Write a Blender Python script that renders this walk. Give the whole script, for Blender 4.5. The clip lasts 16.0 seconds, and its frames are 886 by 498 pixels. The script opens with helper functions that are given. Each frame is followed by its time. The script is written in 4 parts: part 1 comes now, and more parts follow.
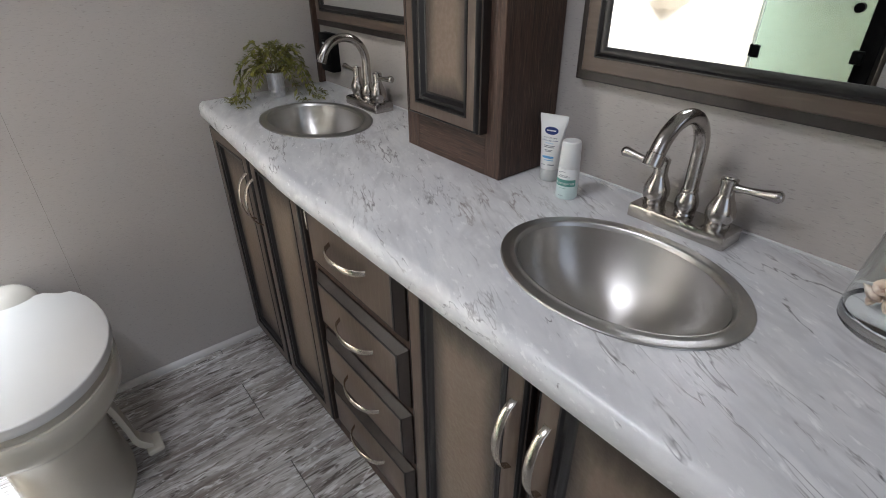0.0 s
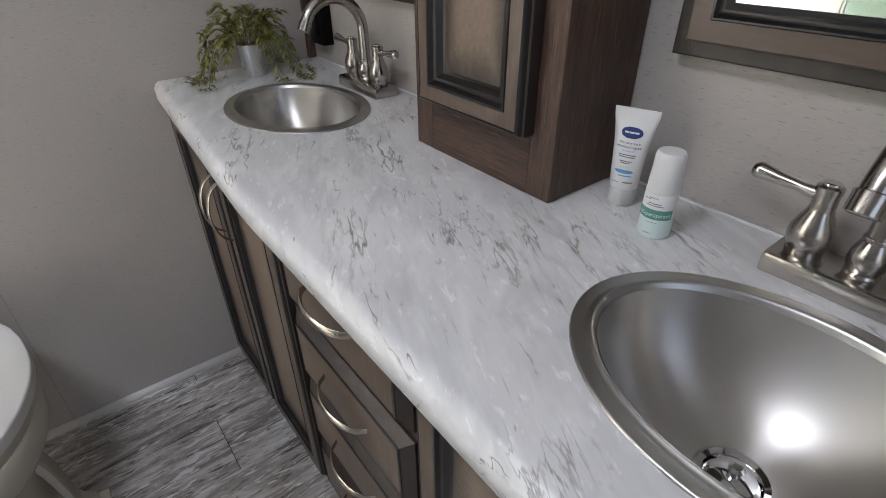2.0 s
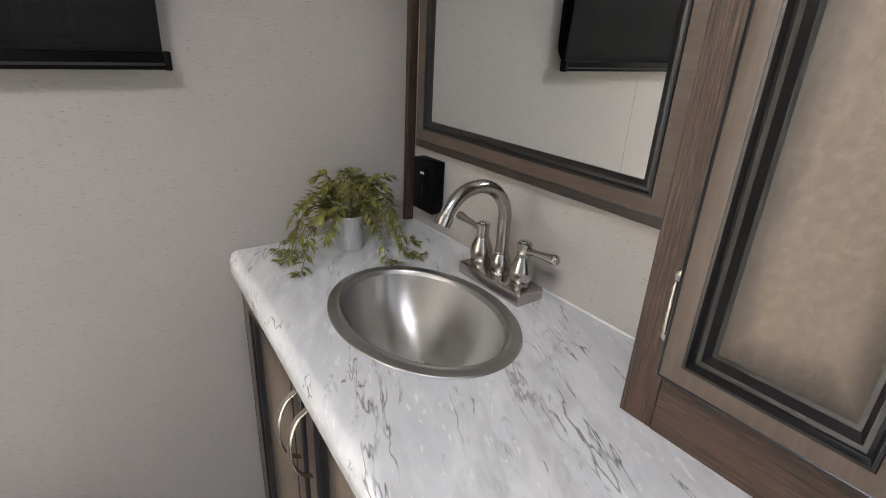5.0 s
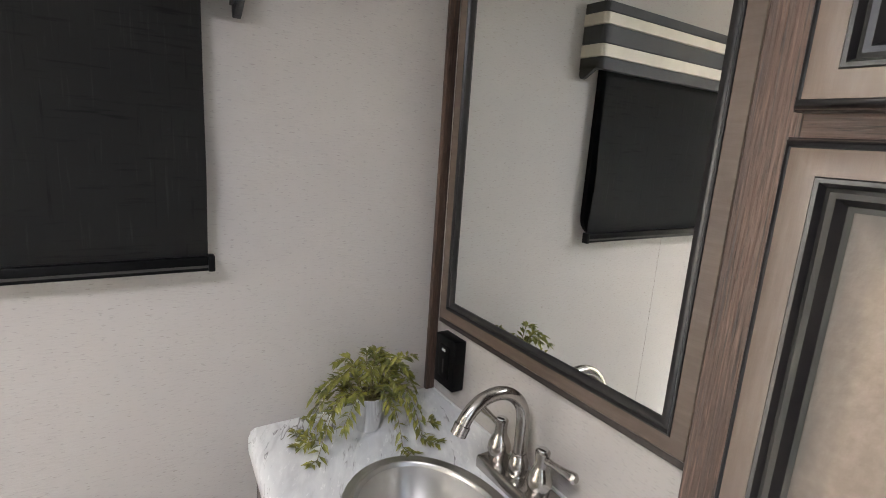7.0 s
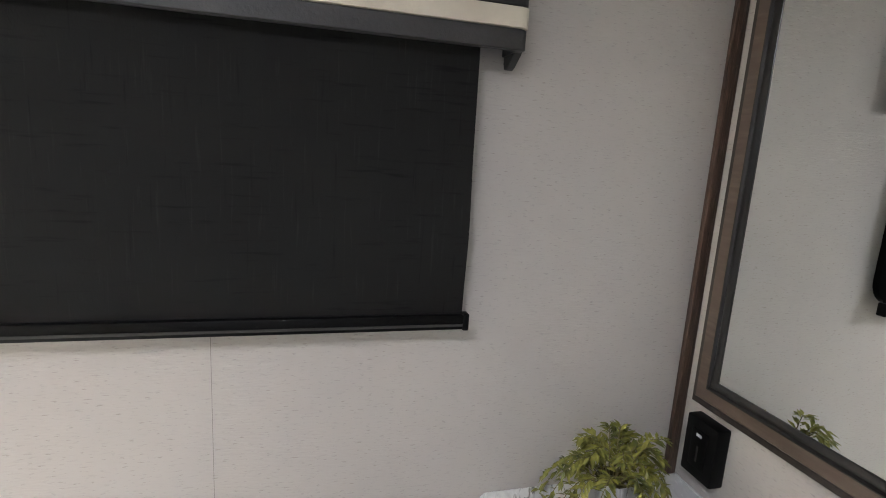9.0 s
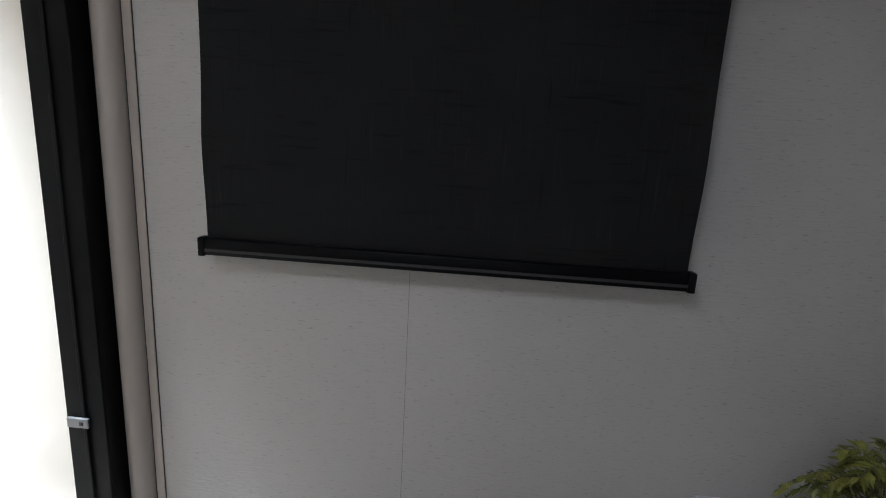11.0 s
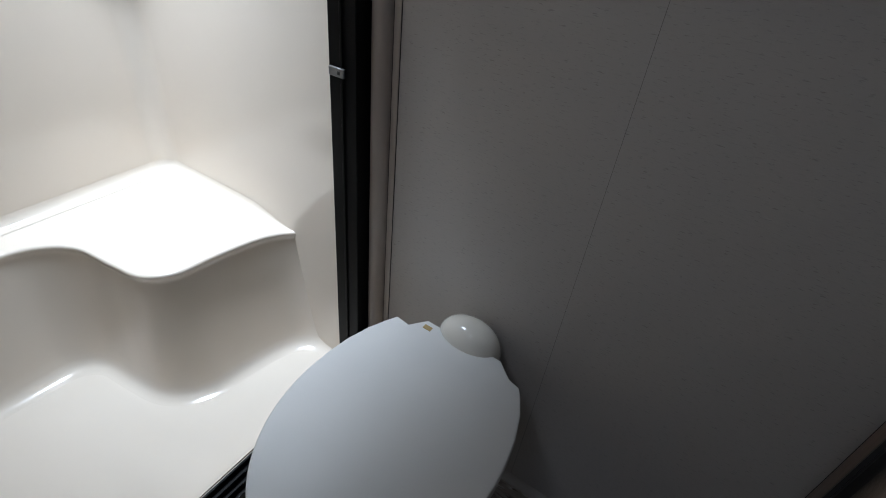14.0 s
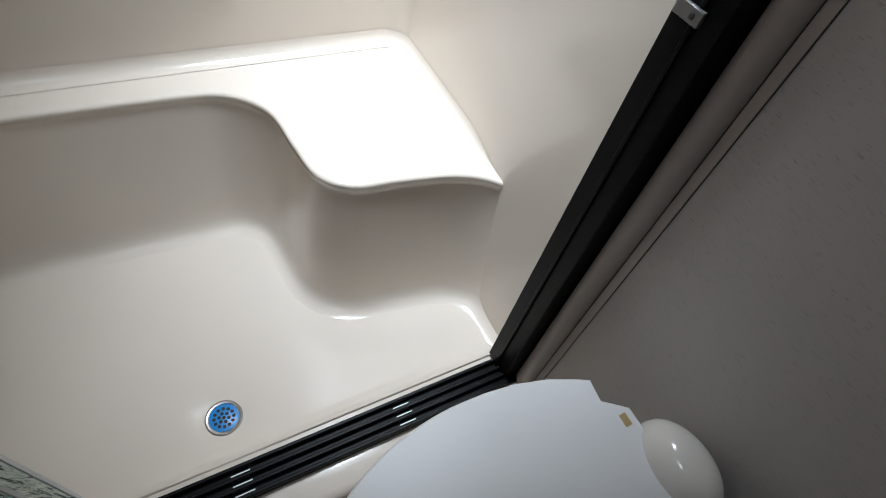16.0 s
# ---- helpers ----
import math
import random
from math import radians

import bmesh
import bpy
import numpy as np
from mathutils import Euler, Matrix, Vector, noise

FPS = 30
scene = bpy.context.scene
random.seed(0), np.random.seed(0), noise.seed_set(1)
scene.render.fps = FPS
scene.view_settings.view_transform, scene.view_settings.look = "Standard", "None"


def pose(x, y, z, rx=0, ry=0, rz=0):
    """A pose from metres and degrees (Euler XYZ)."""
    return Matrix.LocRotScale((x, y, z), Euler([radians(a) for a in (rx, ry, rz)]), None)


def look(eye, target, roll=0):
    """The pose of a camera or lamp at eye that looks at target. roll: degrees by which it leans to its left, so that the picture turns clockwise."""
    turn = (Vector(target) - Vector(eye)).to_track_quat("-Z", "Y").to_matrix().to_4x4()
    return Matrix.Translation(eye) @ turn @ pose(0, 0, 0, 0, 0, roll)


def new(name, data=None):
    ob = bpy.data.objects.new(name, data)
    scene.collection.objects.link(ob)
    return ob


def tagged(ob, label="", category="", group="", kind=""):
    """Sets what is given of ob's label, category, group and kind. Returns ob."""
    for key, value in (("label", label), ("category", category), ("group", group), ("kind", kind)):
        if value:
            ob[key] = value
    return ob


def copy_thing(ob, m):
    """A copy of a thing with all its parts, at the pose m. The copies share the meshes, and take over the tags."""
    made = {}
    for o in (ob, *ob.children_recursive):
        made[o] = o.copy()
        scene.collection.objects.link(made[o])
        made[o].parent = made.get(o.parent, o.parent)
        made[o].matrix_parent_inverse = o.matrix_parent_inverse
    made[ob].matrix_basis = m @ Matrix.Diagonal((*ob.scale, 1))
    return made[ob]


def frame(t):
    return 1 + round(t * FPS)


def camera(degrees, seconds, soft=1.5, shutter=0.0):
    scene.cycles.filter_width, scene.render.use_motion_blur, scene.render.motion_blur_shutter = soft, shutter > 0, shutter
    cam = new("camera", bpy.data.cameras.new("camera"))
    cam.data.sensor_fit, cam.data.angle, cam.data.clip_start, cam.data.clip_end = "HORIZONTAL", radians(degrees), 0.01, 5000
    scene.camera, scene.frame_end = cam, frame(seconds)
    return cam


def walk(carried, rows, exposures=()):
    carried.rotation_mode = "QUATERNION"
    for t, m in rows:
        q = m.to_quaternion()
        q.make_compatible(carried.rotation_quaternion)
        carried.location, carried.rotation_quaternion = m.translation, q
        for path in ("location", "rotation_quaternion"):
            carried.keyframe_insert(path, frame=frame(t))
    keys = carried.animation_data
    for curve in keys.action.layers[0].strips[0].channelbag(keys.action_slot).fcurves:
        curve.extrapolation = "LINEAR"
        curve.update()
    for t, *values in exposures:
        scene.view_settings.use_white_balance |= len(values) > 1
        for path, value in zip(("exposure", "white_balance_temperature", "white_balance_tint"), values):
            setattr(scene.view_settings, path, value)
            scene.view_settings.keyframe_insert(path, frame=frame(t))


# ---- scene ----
DROP = 0.06
PATH = [
    (0, (-0.784, -1.592, 1.288), (0.293, -0.25, 0.268), -0.5),
    (0.5, (-0.737, -1.535, 1.274), (0.287, -0.159, 0.245), -0.4),
    (1, (-0.669, -1.466, 1.26), (0.325, -0.08, 0.216), -0.3),
    (1.5, (-0.622, -1.411, 1.243), (0.384, -0.048, 0.181), -0.2),
    (2, (-0.614, -1.344, 1.22), (0.418, -0.02, 0.132), -0.3),
    (2.5, (-0.612, -1.274, 1.217), (0.438, 0.022, 0.114), -0.1),
    (3, (-0.628, -1.197, 1.218), (0.453, 0.09, 0.133), 0.3),
    (3.5, (-0.641, -1.127, 1.228), (0.472, 0.174, 0.194), 0.6),
    (4, (-0.637, -1.045, 1.245), (0.496, 0.295, 0.285), 1.4),
    (4.5, (-0.625, -0.978, 1.273), (0.503, 0.425, 0.401), 2.5),
    (5, (-0.617, -0.936, 1.306), (0.503, 0.527, 0.53), 3.1),
    (5.2, (-0.616, -0.925, 1.316), (0.501, 0.558, 0.572), 3.6),
    (7.3, (-0.593, -0.91, 1.491), (0.465, 0.742, 1.103), 4.2),
    (7.5, (-0.611, -0.899, 1.502), (0.431, 0.767, 1.126), 4.5),
    (8, (-0.642, -0.884, 1.514), (0.242, 0.874, 1.158), 4.2),
    (8.5, (-0.676, -0.843, 1.498), (0.025, 1.002, 1.172), 3.6),
    (9, (-0.707, -0.768, 1.506), (-0.195, 1.13, 1.135), 3.5),
    (9.2, (-0.739, -0.731, 1.486), (-0.245, 1.177, 1.152), 3.6),
    (11.5, (-0.738, -0.709, 1.404), (-1.12, 1.19, 0.909), 2.7),
    (12, (-0.714, -0.724, 1.387), (-1.247, 1.102, 0.77), 2.3),
    (12.5, (-0.728, -0.74, 1.383), (-1.342, 1.001, 0.616), 2.1),
    (13, (-0.701, -0.756, 1.348), (-1.432, 0.888, 0.474), 3.2),
    (13.5, (-0.698, -0.745, 1.312), (-1.475, 0.779, 0.275), 4.7),
    (14, (-0.711, -0.719, 1.27), (-1.493, 0.673, 0.065), 7.0),
    (14.5, (-0.749, -0.683, 1.238), (-1.504, 0.588, -0.109), 11.2),
    (15, (-0.827, -0.609, 1.21), (-1.624, 0.503, -0.249), 13.7),
    (15.5, (-0.924, -0.572, 1.178), (-1.822, 0.373, -0.338), 14.6),
    (16, (-1.031, -0.518, 1.175), (-1.994, 0.245, -0.403), 15.0),
]
cam = camera(82.0, 16.0, soft=1.0)
walk(cam, [(t, look((e[0], e[1], e[2] - DROP), (g[0], g[1], g[2] - DROP), r)) for t, e, g, r in PATH],
     exposures=[(0, -0.27, 6400, 10), (3.0, -0.25, 6350, 10), (5.0, 0.22, 6500, 10), (7.5, 0.65, 6450, 10), (8.5, 0.45, 6400, 9), (9.2, 0.32, 6400, 9), (11.3, -1.15, 5800, 6), (12.0, -1.7, 5750, 6), (12.8, -2.2, 5800, 7), (14.0, -2.28, 5950, 8), (15.0, -2.15, 6150, 9), (16, -2.42, 6200, 9)])

# ---- light ----
world = bpy.data.worlds.new("sky")
scene.world = world
world.use_nodes = True
wn = world.node_tree.nodes
sky = wn.new("ShaderNodeTexSky")
sky.sky_type = "NISHITA"
sky.sun_disc = False
sky.sun_elevation = radians(55)
sky.sun_rotation = radians(200)
wn["Background"].inputs["Strength"].default_value = 0.15
world.node_tree.links.new(sky.outputs["Color"], wn["Background"].inputs["Color"])


def area_lamp(name, place, target, sx, sy, watts, color):
    lamp = bpy.data.lights.new(name, "AREA")
    lamp.shape = "RECTANGLE"
    lamp.size, lamp.size_y, lamp.energy, lamp.color = sx, sy, watts, color
    ob = new(name, lamp)
    ob.matrix_world = look(place, target)
    return ob


CEIL = 1.92
# daylight down the deep skylight well of the shower
well = area_lamp("skylight_daylight", (-1.82, -0.22, CEIL + 0.12), (-1.85, -0.02, 0.4), 0.34, 0.30, 42, (0.82, 0.90, 1.0))
well.data.spread = radians(66)
# daylight through the open doorway behind the camera
area_lamp("doorway_daylight", (-0.85, -2.36, 1.05), (-0.85, 0, 1.05), 0.62, 1.75, 2.0, (0.88, 0.90, 1.0))
# added overhead fill for the washroom, through an assumed roof vent out of view
area_lamp("overhead_fill", (-1.04, -1.02, CEIL + 0.03), (-1.04, -1.02, 0), 0.33, 0.33, 9.4, (0.90, 0.91, 1.0))
# sky through the window behind the shade
area_lamp("window_daylight", (-0.80, 0.026, 1.455), (-0.80, -1, 1.455), 0.58, 0.46, 0.9, (0.55, 0.78, 1.0))


# ---- materials ----
def material(name, color, rough=0.5, metal=0.0, bump=None, vary=None, spec=0.5, coat=0.0, aniso=0.0):
    """bump: (scale, strength, stretch); vary: list of (scale, stretch, low, high, colour) laid over the base colour."""
    m = bpy.data.materials.new(name)
    m.use_nodes = True
    nt = m.node_tree
    p = nt.nodes["Principled BSDF"]
    p.inputs["Roughness"].default_value, p.inputs["Metallic"].default_value = rough, metal
    p.inputs["Specular IOR Level"].default_value = spec
    p.inputs["Coat Weight"].default_value = coat
    p.inputs["Anisotropic"].default_value = aniso
    p.inputs["Base Color"].default_value = (*color, 1)
    tc = nt.nodes.new("ShaderNodeNewGeometry")
    last = None

    def noise_at(scale, stretch, detail=5, dist=0.0):
        mp = nt.nodes.new("ShaderNodeMapping")
        mp.inputs["Scale"].default_value = stretch
        nt.links.new(tc.outputs["Position"], mp.inputs["Vector"])
        n = nt.nodes.new("ShaderNodeTexNoise")
        n.inputs["Scale"].default_value, n.inputs["Detail"].default_value, n.inputs["Distortion"].default_value = scale, detail, dist
        nt.links.new(mp.outputs["Vector"], n.inputs["Vector"])
        return n

    for row in vary or ():
        scale, stretch, low, high, tint = row[:5]
        n = noise_at(scale, stretch, 6, row[5] if len(row) > 5 else 0.0)
        r = nt.nodes.new("ShaderNodeMapRange")
        r.inputs["From Min"].default_value, r.inputs["From Max"].default_value = low, high
        nt.links.new(n.outputs["Fac"], r.inputs["Value"])
        mix = nt.nodes.new("ShaderNodeMix")
        mix.data_type = "RGBA"
        nt.links.new(r.outputs["Result"], mix.inputs["Factor"])
        mix.inputs["B"].default_value = (*tint, 1)
        if last:
            nt.links.new(last, mix.inputs["A"])
        else:
            mix.inputs["A"].default_value = (*color, 1)
        last = mix.outputs["Result"]
    if last:
        nt.links.new(last, p.inputs["Base Color"])
    if bump:
        n = noise_at(bump[0], bump[2])
        b = nt.nodes.new("ShaderNodeBump")
        b.inputs["Strength"].default_value, b.inputs["Distance"].default_value = bump[1], 0.002
        nt.links.new(n.outputs["Fac"], b.inputs["Height"])
        nt.links.new(b.outputs["Normal"], p.inputs["Normal"])
    return m


WALL_STREAKS = [(4, (1, 1, 1), 0.3, 0.75, (0.397, 0.366, 0.338)), (70, (0.20, 0.20, 2.6), 0.36, 0.75, (0.452, 0.418, 0.388)), (26, (0.6, 0.6, 1.5), 0.42, 0.66, (0.404, 0.372, 0.344)),
                (9, (1, 1, 1.4), 0.50, 0.70, (0.415, 0.386, 0.360)), (170, (0.20, 0.20, 1.6), 0.48, 0.68, (0.372, 0.343, 0.317)), (220, (0.25, 0.25, 1.7), 0.30, 0.42, (0.452, 0.420, 0.390)),
                (260, (0.30, 0.30, 1.5), 0.61, 0.68, (0.335, 0.308, 0.285)), (120, (0.35, 0.35, 2.2), 0.67, 0.73, (0.340, 0.313, 0.290))]
M_WALL = material("linen_wallboard", (0.435, 0.402, 0.372), 0.55, bump=(170, 0.3, (0.3, 0.3, 1.7)), vary=WALL_STREAKS, spec=0.35)
M_CEIL = material("ceiling_white", (0.78, 0.77, 0.75), 0.7, bump=(90, 0.2, (1, 1, 1)))


def brown_wood(name, along):
    """Glazed wood whose grain runs along one axis."""
    def grain(k, m):
        return tuple(m if i == along else k for i in range(3))
    return material(name, (0.105, 0.060, 0.042), 0.45, bump=(70, 0.5, grain(5, 0.3)),
                    vary=[(6, grain(2, 0.5), 0.35, 0.70, (0.060, 0.034, 0.023)), (14, grain(4, 0.25), 0.40, 0.72, (0.046, 0.027, 0.020)),
                          (90, grain(5, 0.25), 0.52, 0.70, (0.132, 0.082, 0.058)), (55, grain(6, 0.22), 0.57, 0.66, (0.036, 0.023, 0.017)), (170, grain(5, 0.2), 0.60, 0.70, (0.032, 0.021, 0.016))], spec=0.4)


M_WOOD = brown_wood("glazed_brown_wood", 2)
M_WOOD_RAIL = brown_wood("glazed_brown_rail_wood", 1)
M_DOOR = material("glazed_door_paint", (0.128, 0.091, 0.068), 0.34, bump=(50, 0.12, (4, 4, 0.4)),
                  vary=[(7, (1, 1, 0.6), 0.35, 0.75, (0.094, 0.067, 0.050)), (45, (3, 3, 0.4), 0.45, 0.8, (0.152, 0.114, 0.088))], spec=0.45)


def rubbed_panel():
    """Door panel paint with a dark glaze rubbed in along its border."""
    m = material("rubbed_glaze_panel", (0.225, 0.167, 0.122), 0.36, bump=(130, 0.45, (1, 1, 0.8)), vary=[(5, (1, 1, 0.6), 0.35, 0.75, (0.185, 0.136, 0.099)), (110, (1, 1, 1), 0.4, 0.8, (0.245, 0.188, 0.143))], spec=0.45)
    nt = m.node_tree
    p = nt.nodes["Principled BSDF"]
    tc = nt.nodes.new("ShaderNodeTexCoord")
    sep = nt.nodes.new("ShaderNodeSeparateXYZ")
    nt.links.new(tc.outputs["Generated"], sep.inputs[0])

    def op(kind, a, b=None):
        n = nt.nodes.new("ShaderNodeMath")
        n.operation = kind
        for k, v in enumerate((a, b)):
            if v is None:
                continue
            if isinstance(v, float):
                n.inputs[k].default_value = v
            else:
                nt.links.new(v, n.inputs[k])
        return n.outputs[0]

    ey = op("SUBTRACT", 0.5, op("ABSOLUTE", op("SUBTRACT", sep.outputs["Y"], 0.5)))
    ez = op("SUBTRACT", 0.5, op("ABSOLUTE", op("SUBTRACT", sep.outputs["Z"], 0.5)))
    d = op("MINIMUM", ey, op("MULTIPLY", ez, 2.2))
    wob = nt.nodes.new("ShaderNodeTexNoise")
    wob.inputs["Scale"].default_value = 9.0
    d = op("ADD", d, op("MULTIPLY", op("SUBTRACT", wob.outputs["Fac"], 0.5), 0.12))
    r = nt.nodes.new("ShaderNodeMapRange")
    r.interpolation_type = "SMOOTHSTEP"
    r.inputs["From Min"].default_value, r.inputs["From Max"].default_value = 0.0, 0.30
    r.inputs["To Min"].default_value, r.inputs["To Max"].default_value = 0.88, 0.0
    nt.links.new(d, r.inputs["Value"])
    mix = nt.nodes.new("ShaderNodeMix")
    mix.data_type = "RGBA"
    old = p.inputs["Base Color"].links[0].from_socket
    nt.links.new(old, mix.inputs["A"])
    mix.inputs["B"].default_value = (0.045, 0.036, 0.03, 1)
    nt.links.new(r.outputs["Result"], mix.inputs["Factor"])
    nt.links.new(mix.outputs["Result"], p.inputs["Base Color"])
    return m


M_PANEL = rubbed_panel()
M_MIRROR_FRAME = material("mirror_frame_paint", (0.105, 0.074, 0.055), 0.36, bump=(50, 0.12, (4, 0.4, 4)), vary=[(7, (1, 0.6, 1), 0.35, 0.75, (0.075, 0.052, 0.039)), (45, (3, 0.4, 3), 0.45, 0.8, (0.130, 0.094, 0.071))], spec=0.45)
M_GLAZE = material("dark_glaze_moulding", (0.010, 0.009, 0.009), 0.30, vary=[(30, (1, 1, 0.3), 0.45, 0.8, (0.022, 0.019, 0.017))], spec=0.5)
M_ESPRESSO = material("espresso_edge", (0.026, 0.019, 0.016), 0.4, bump=(60, 0.2, (4, 4, 0.4)), vary=[(20, (3, 3, 0.3), 0.4, 0.8, (0.042, 0.030, 0.024))])
M_STEEL = material("brushed_steel", (0.63, 0.61, 0.58), 0.37, 1.0, vary=[(6, (1, 1, 1), 0.3, 0.8, (0.55, 0.53, 0.505))], aniso=0.85)
spun = M_STEEL.node_tree.nodes.new("ShaderNodeTangent")
spun.direction_type, spun.axis = "RADIAL", "Z"
M_STEEL.node_tree.links.new(spun.outputs[0], M_STEEL.node_tree.nodes["Principled BSDF"].inputs["Tangent"])
M_STEEL.node_tree.nodes["Principled BSDF"].inputs["Anisotropic Rotation"].default_value = 0.25
M_RIM = material("satin_steel_rim", (0.55, 0.54, 0.52), 0.36, 1.0, vary=[(8, (1, 1, 1), 0.3, 0.8, (0.40, 0.39, 0.37))])
M_NICKEL = material("brushed_nickel", (0.50, 0.47, 0.44), 0.22, 1.0, bump=(160, 0.04, (1, 1, 1)), vary=[(25, (1, 1, 1), 0.3, 0.8, (0.43, 0.40, 0.37))])
M_CHROME = material("chrome", (0.75, 0.75, 0.76), 0.06, 1.0)
M_HANDLE = material("satin_nickel_handle", (0.62, 0.57, 0.5), 0.24, 1.0)
M_SHADE = material("black_shade_fabric", (0.0130, 0.0127, 0.0123), 0.85, bump=(500, 0.12, (1, 1, 0.5)),
                   vary=[(40, (1.5, 1, 0.15), 0.55, 0.8, (0.0125, 0.0120, 0.0118)), (90, (2.5, 1, 0.12), 0.60, 0.72, (0.0200, 0.0190, 0.0185)), (70, (0.2, 1, 2.5), 0.60, 0.72, (0.0070, 0.0070, 0.0070)), (60, (2.5, 1, 0.15), 0.62, 0.72, (0.0075, 0.0075, 0.0075))], spec=0.1)
M_BLACK = material("black_aluminium", (0.0040, 0.0040, 0.0040), 0.42, 0.0, vary=[(15, (1, 1, 0.3), 0.4, 0.8, (0.006, 0.006, 0.006))], spec=0.09)
M_VINYL = material("charcoal_valance_vinyl", (0.028, 0.027, 0.028), 0.55, bump=(220, 0.3, (1, 1, 1)), vary=[(12, (1, 1, 1), 0.35, 0.8, (0.038, 0.035, 0.034))])
M_CREAM = material("cream_valance_vinyl", (0.62, 0.56, 0.46), 0.5, bump=(160, 0.25, (1, 1, 1)), vary=[(20, (1, 1, 1), 0.4, 0.8, (0.54, 0.48, 0.39))])
M_TRIM = material("taupe_vinyl_trim", (0.40, 0.345, 0.30), 0.4, vary=[(20, (1, 1, 0.1), 0.35, 0.8, (0.35, 0.30, 0.26))])
M_FIBRE = material("biscuit_fibreglass", (0.69, 0.615, 0.525), 0.14, bump=(12, 0.04, (1, 1, 1)), vary=[(3, (1, 1, 1), 0.3, 0.8, (0.655, 0.58, 0.49))], coat=0.3)
M_PLASTIC = material("bone_toilet_plastic", (0.55, 0.515, 0.44), 0.25, vary=[(5, (1, 1, 1), 0.35, 0.8, (0.50, 0.465, 0.39))], coat=0.15)
M_LID = material("white_lid_enamel", (0.64, 0.63, 0.61), 0.42, vary=[(6, (1, 1, 1), 0.35, 0.8, (0.615, 0.605, 0.585))])
M_DOME = material("glossy_bone_plastic", (0.66, 0.625, 0.555), 0.14, vary=[(5, (1, 1, 1), 0.35, 0.8, (0.61, 0.575, 0.505))], coat=0.4)
M_WHITE = material("white_plastic", (0.8, 0.8, 0.79), 0.35)
M_BASE = material("grey_quarter_round", (0.50, 0.48, 0.46), 0.45, vary=[(30, (0.3, 1, 1), 0.4, 0.8, (0.42, 0.40, 0.38))])
M_GAP = material("dark_gap", (0.03, 0.027, 0.025), 0.8)


def marble():
    m = material("marble_laminate", (0.68, 0.67, 0.66), 0.3, spec=0.45)
    nt = m.node_tree
    p = nt.nodes["Principled BSDF"]
    geo = nt.nodes["Geometry"]
    ln = nt.links

    def node(kind, **values):
        n = nt.nodes.new(kind)
        for k, v in values.items():
            n.inputs[k].default_value = v
        return n

    # the figure runs askew to the front edge
    swing = node("ShaderNodeMapping", Rotation=(0, 0, radians(26)))
    ln.new(geo.outputs["Position"], swing.inputs["Vector"])
    turn = node("ShaderNodeMapping", Scale=(1.0, 0.30, 1.0))
    ln.new(swing.outputs["Vector"], turn.inputs["Vector"])

    def mask(scale, detail, distortion, low, high, vec):
        n = node("ShaderNodeTexNoise", Scale=scale, Detail=detail, Distortion=distortion)
        n.inputs["Roughness"].default_value = 0.6
        ln.new(vec, n.inputs["Vector"])
        r = node("ShaderNodeMapRange")
        r.inputs["From Min"].default_value, r.inputs["From Max"].default_value = low, high
        ln.new(n.outputs["Fac"], r.inputs["Value"])
        return r.outputs["Result"]

    def vein(scale, distortion, width, vec):
        n = node("ShaderNodeTexNoise", Scale=scale, Detail=4.0, Distortion=distortion)
        n.inputs["Roughness"].default_value = 0.56
        ln.new(vec, n.inputs["Vector"])
        a = node("ShaderNodeMath")
        a.operation = "SUBTRACT"
        a.inputs[1].default_value = 0.5
        ln.new(n.outputs["Fac"], a.inputs[0])
        b = node("ShaderNodeMath")
        b.operation = "ABSOLUTE"
        ln.new(a.outputs[0], b.inputs[0])
        r = node("ShaderNodeMapRange")
        r.inputs["From Min"].default_value, r.inputs["From Max"].default_value = width, 0.0
        ln.new(b.outputs[0], r.inputs["Value"])
        return r.outputs["Result"]

    def times(a, b):
        n = node("ShaderNodeMath")
        n.operation = "MULTIPLY"
        ln.new(a, n.inputs[0])
        ln.new(b, n.inputs[1])
        return n.outputs[0]

    def over(base, fac, tint, amount=1.0):
        mix = node("ShaderNodeMix")
        mix.data_type = "RGBA"
        mix.clamp_factor = True
        s = node("ShaderNodeMath")
        s.operation = "MULTIPLY"
        s.inputs[1].default_value = amount
        ln.new(fac, s.inputs[0])
        ln.new(s.outputs[0], mix.inputs["Factor"])
        if base is None:
            mix.inputs["A"].default_value = (0.76, 0.755, 0.745, 1)
        else:
            ln.new(base, mix.inputs["A"])
        mix.inputs["B"].default_value = (*tint, 1)
        return mix.outputs["Result"]

    v = turn.outputs["Vector"]
    comb = node("ShaderNodeMapping", Scale=(1.0, 0.17, 1.0))
    ln.new(swing.outputs["Vector"], comb.inputs["Vector"])
    w = comb.outputs["Vector"]
    c = over(None, mask(7, 5, 0.6, 0.36, 0.68, v), (0.56, 0.565, 0.58), 0.85)
    c = over(c, mask(26, 6, 0.6, 0.46, 0.70, v), (0.84, 0.835, 0.825), 0.8)
    c = over(c, mask(48, 6, 0.4, 0.54, 0.74, v), (0.53, 0.525, 0.525), 0.6)
    c = over(c, mask(130, 4, 0.2, 0.60, 0.68, v), (0.88, 0.88, 0.87), 0.8)
    c = over(c, times(vein(11, 0.4, 0.045, v), mask(8, 3, 0.2, 0.44, 0.64, v)), (0.45, 0.44, 0.44), 0.45)
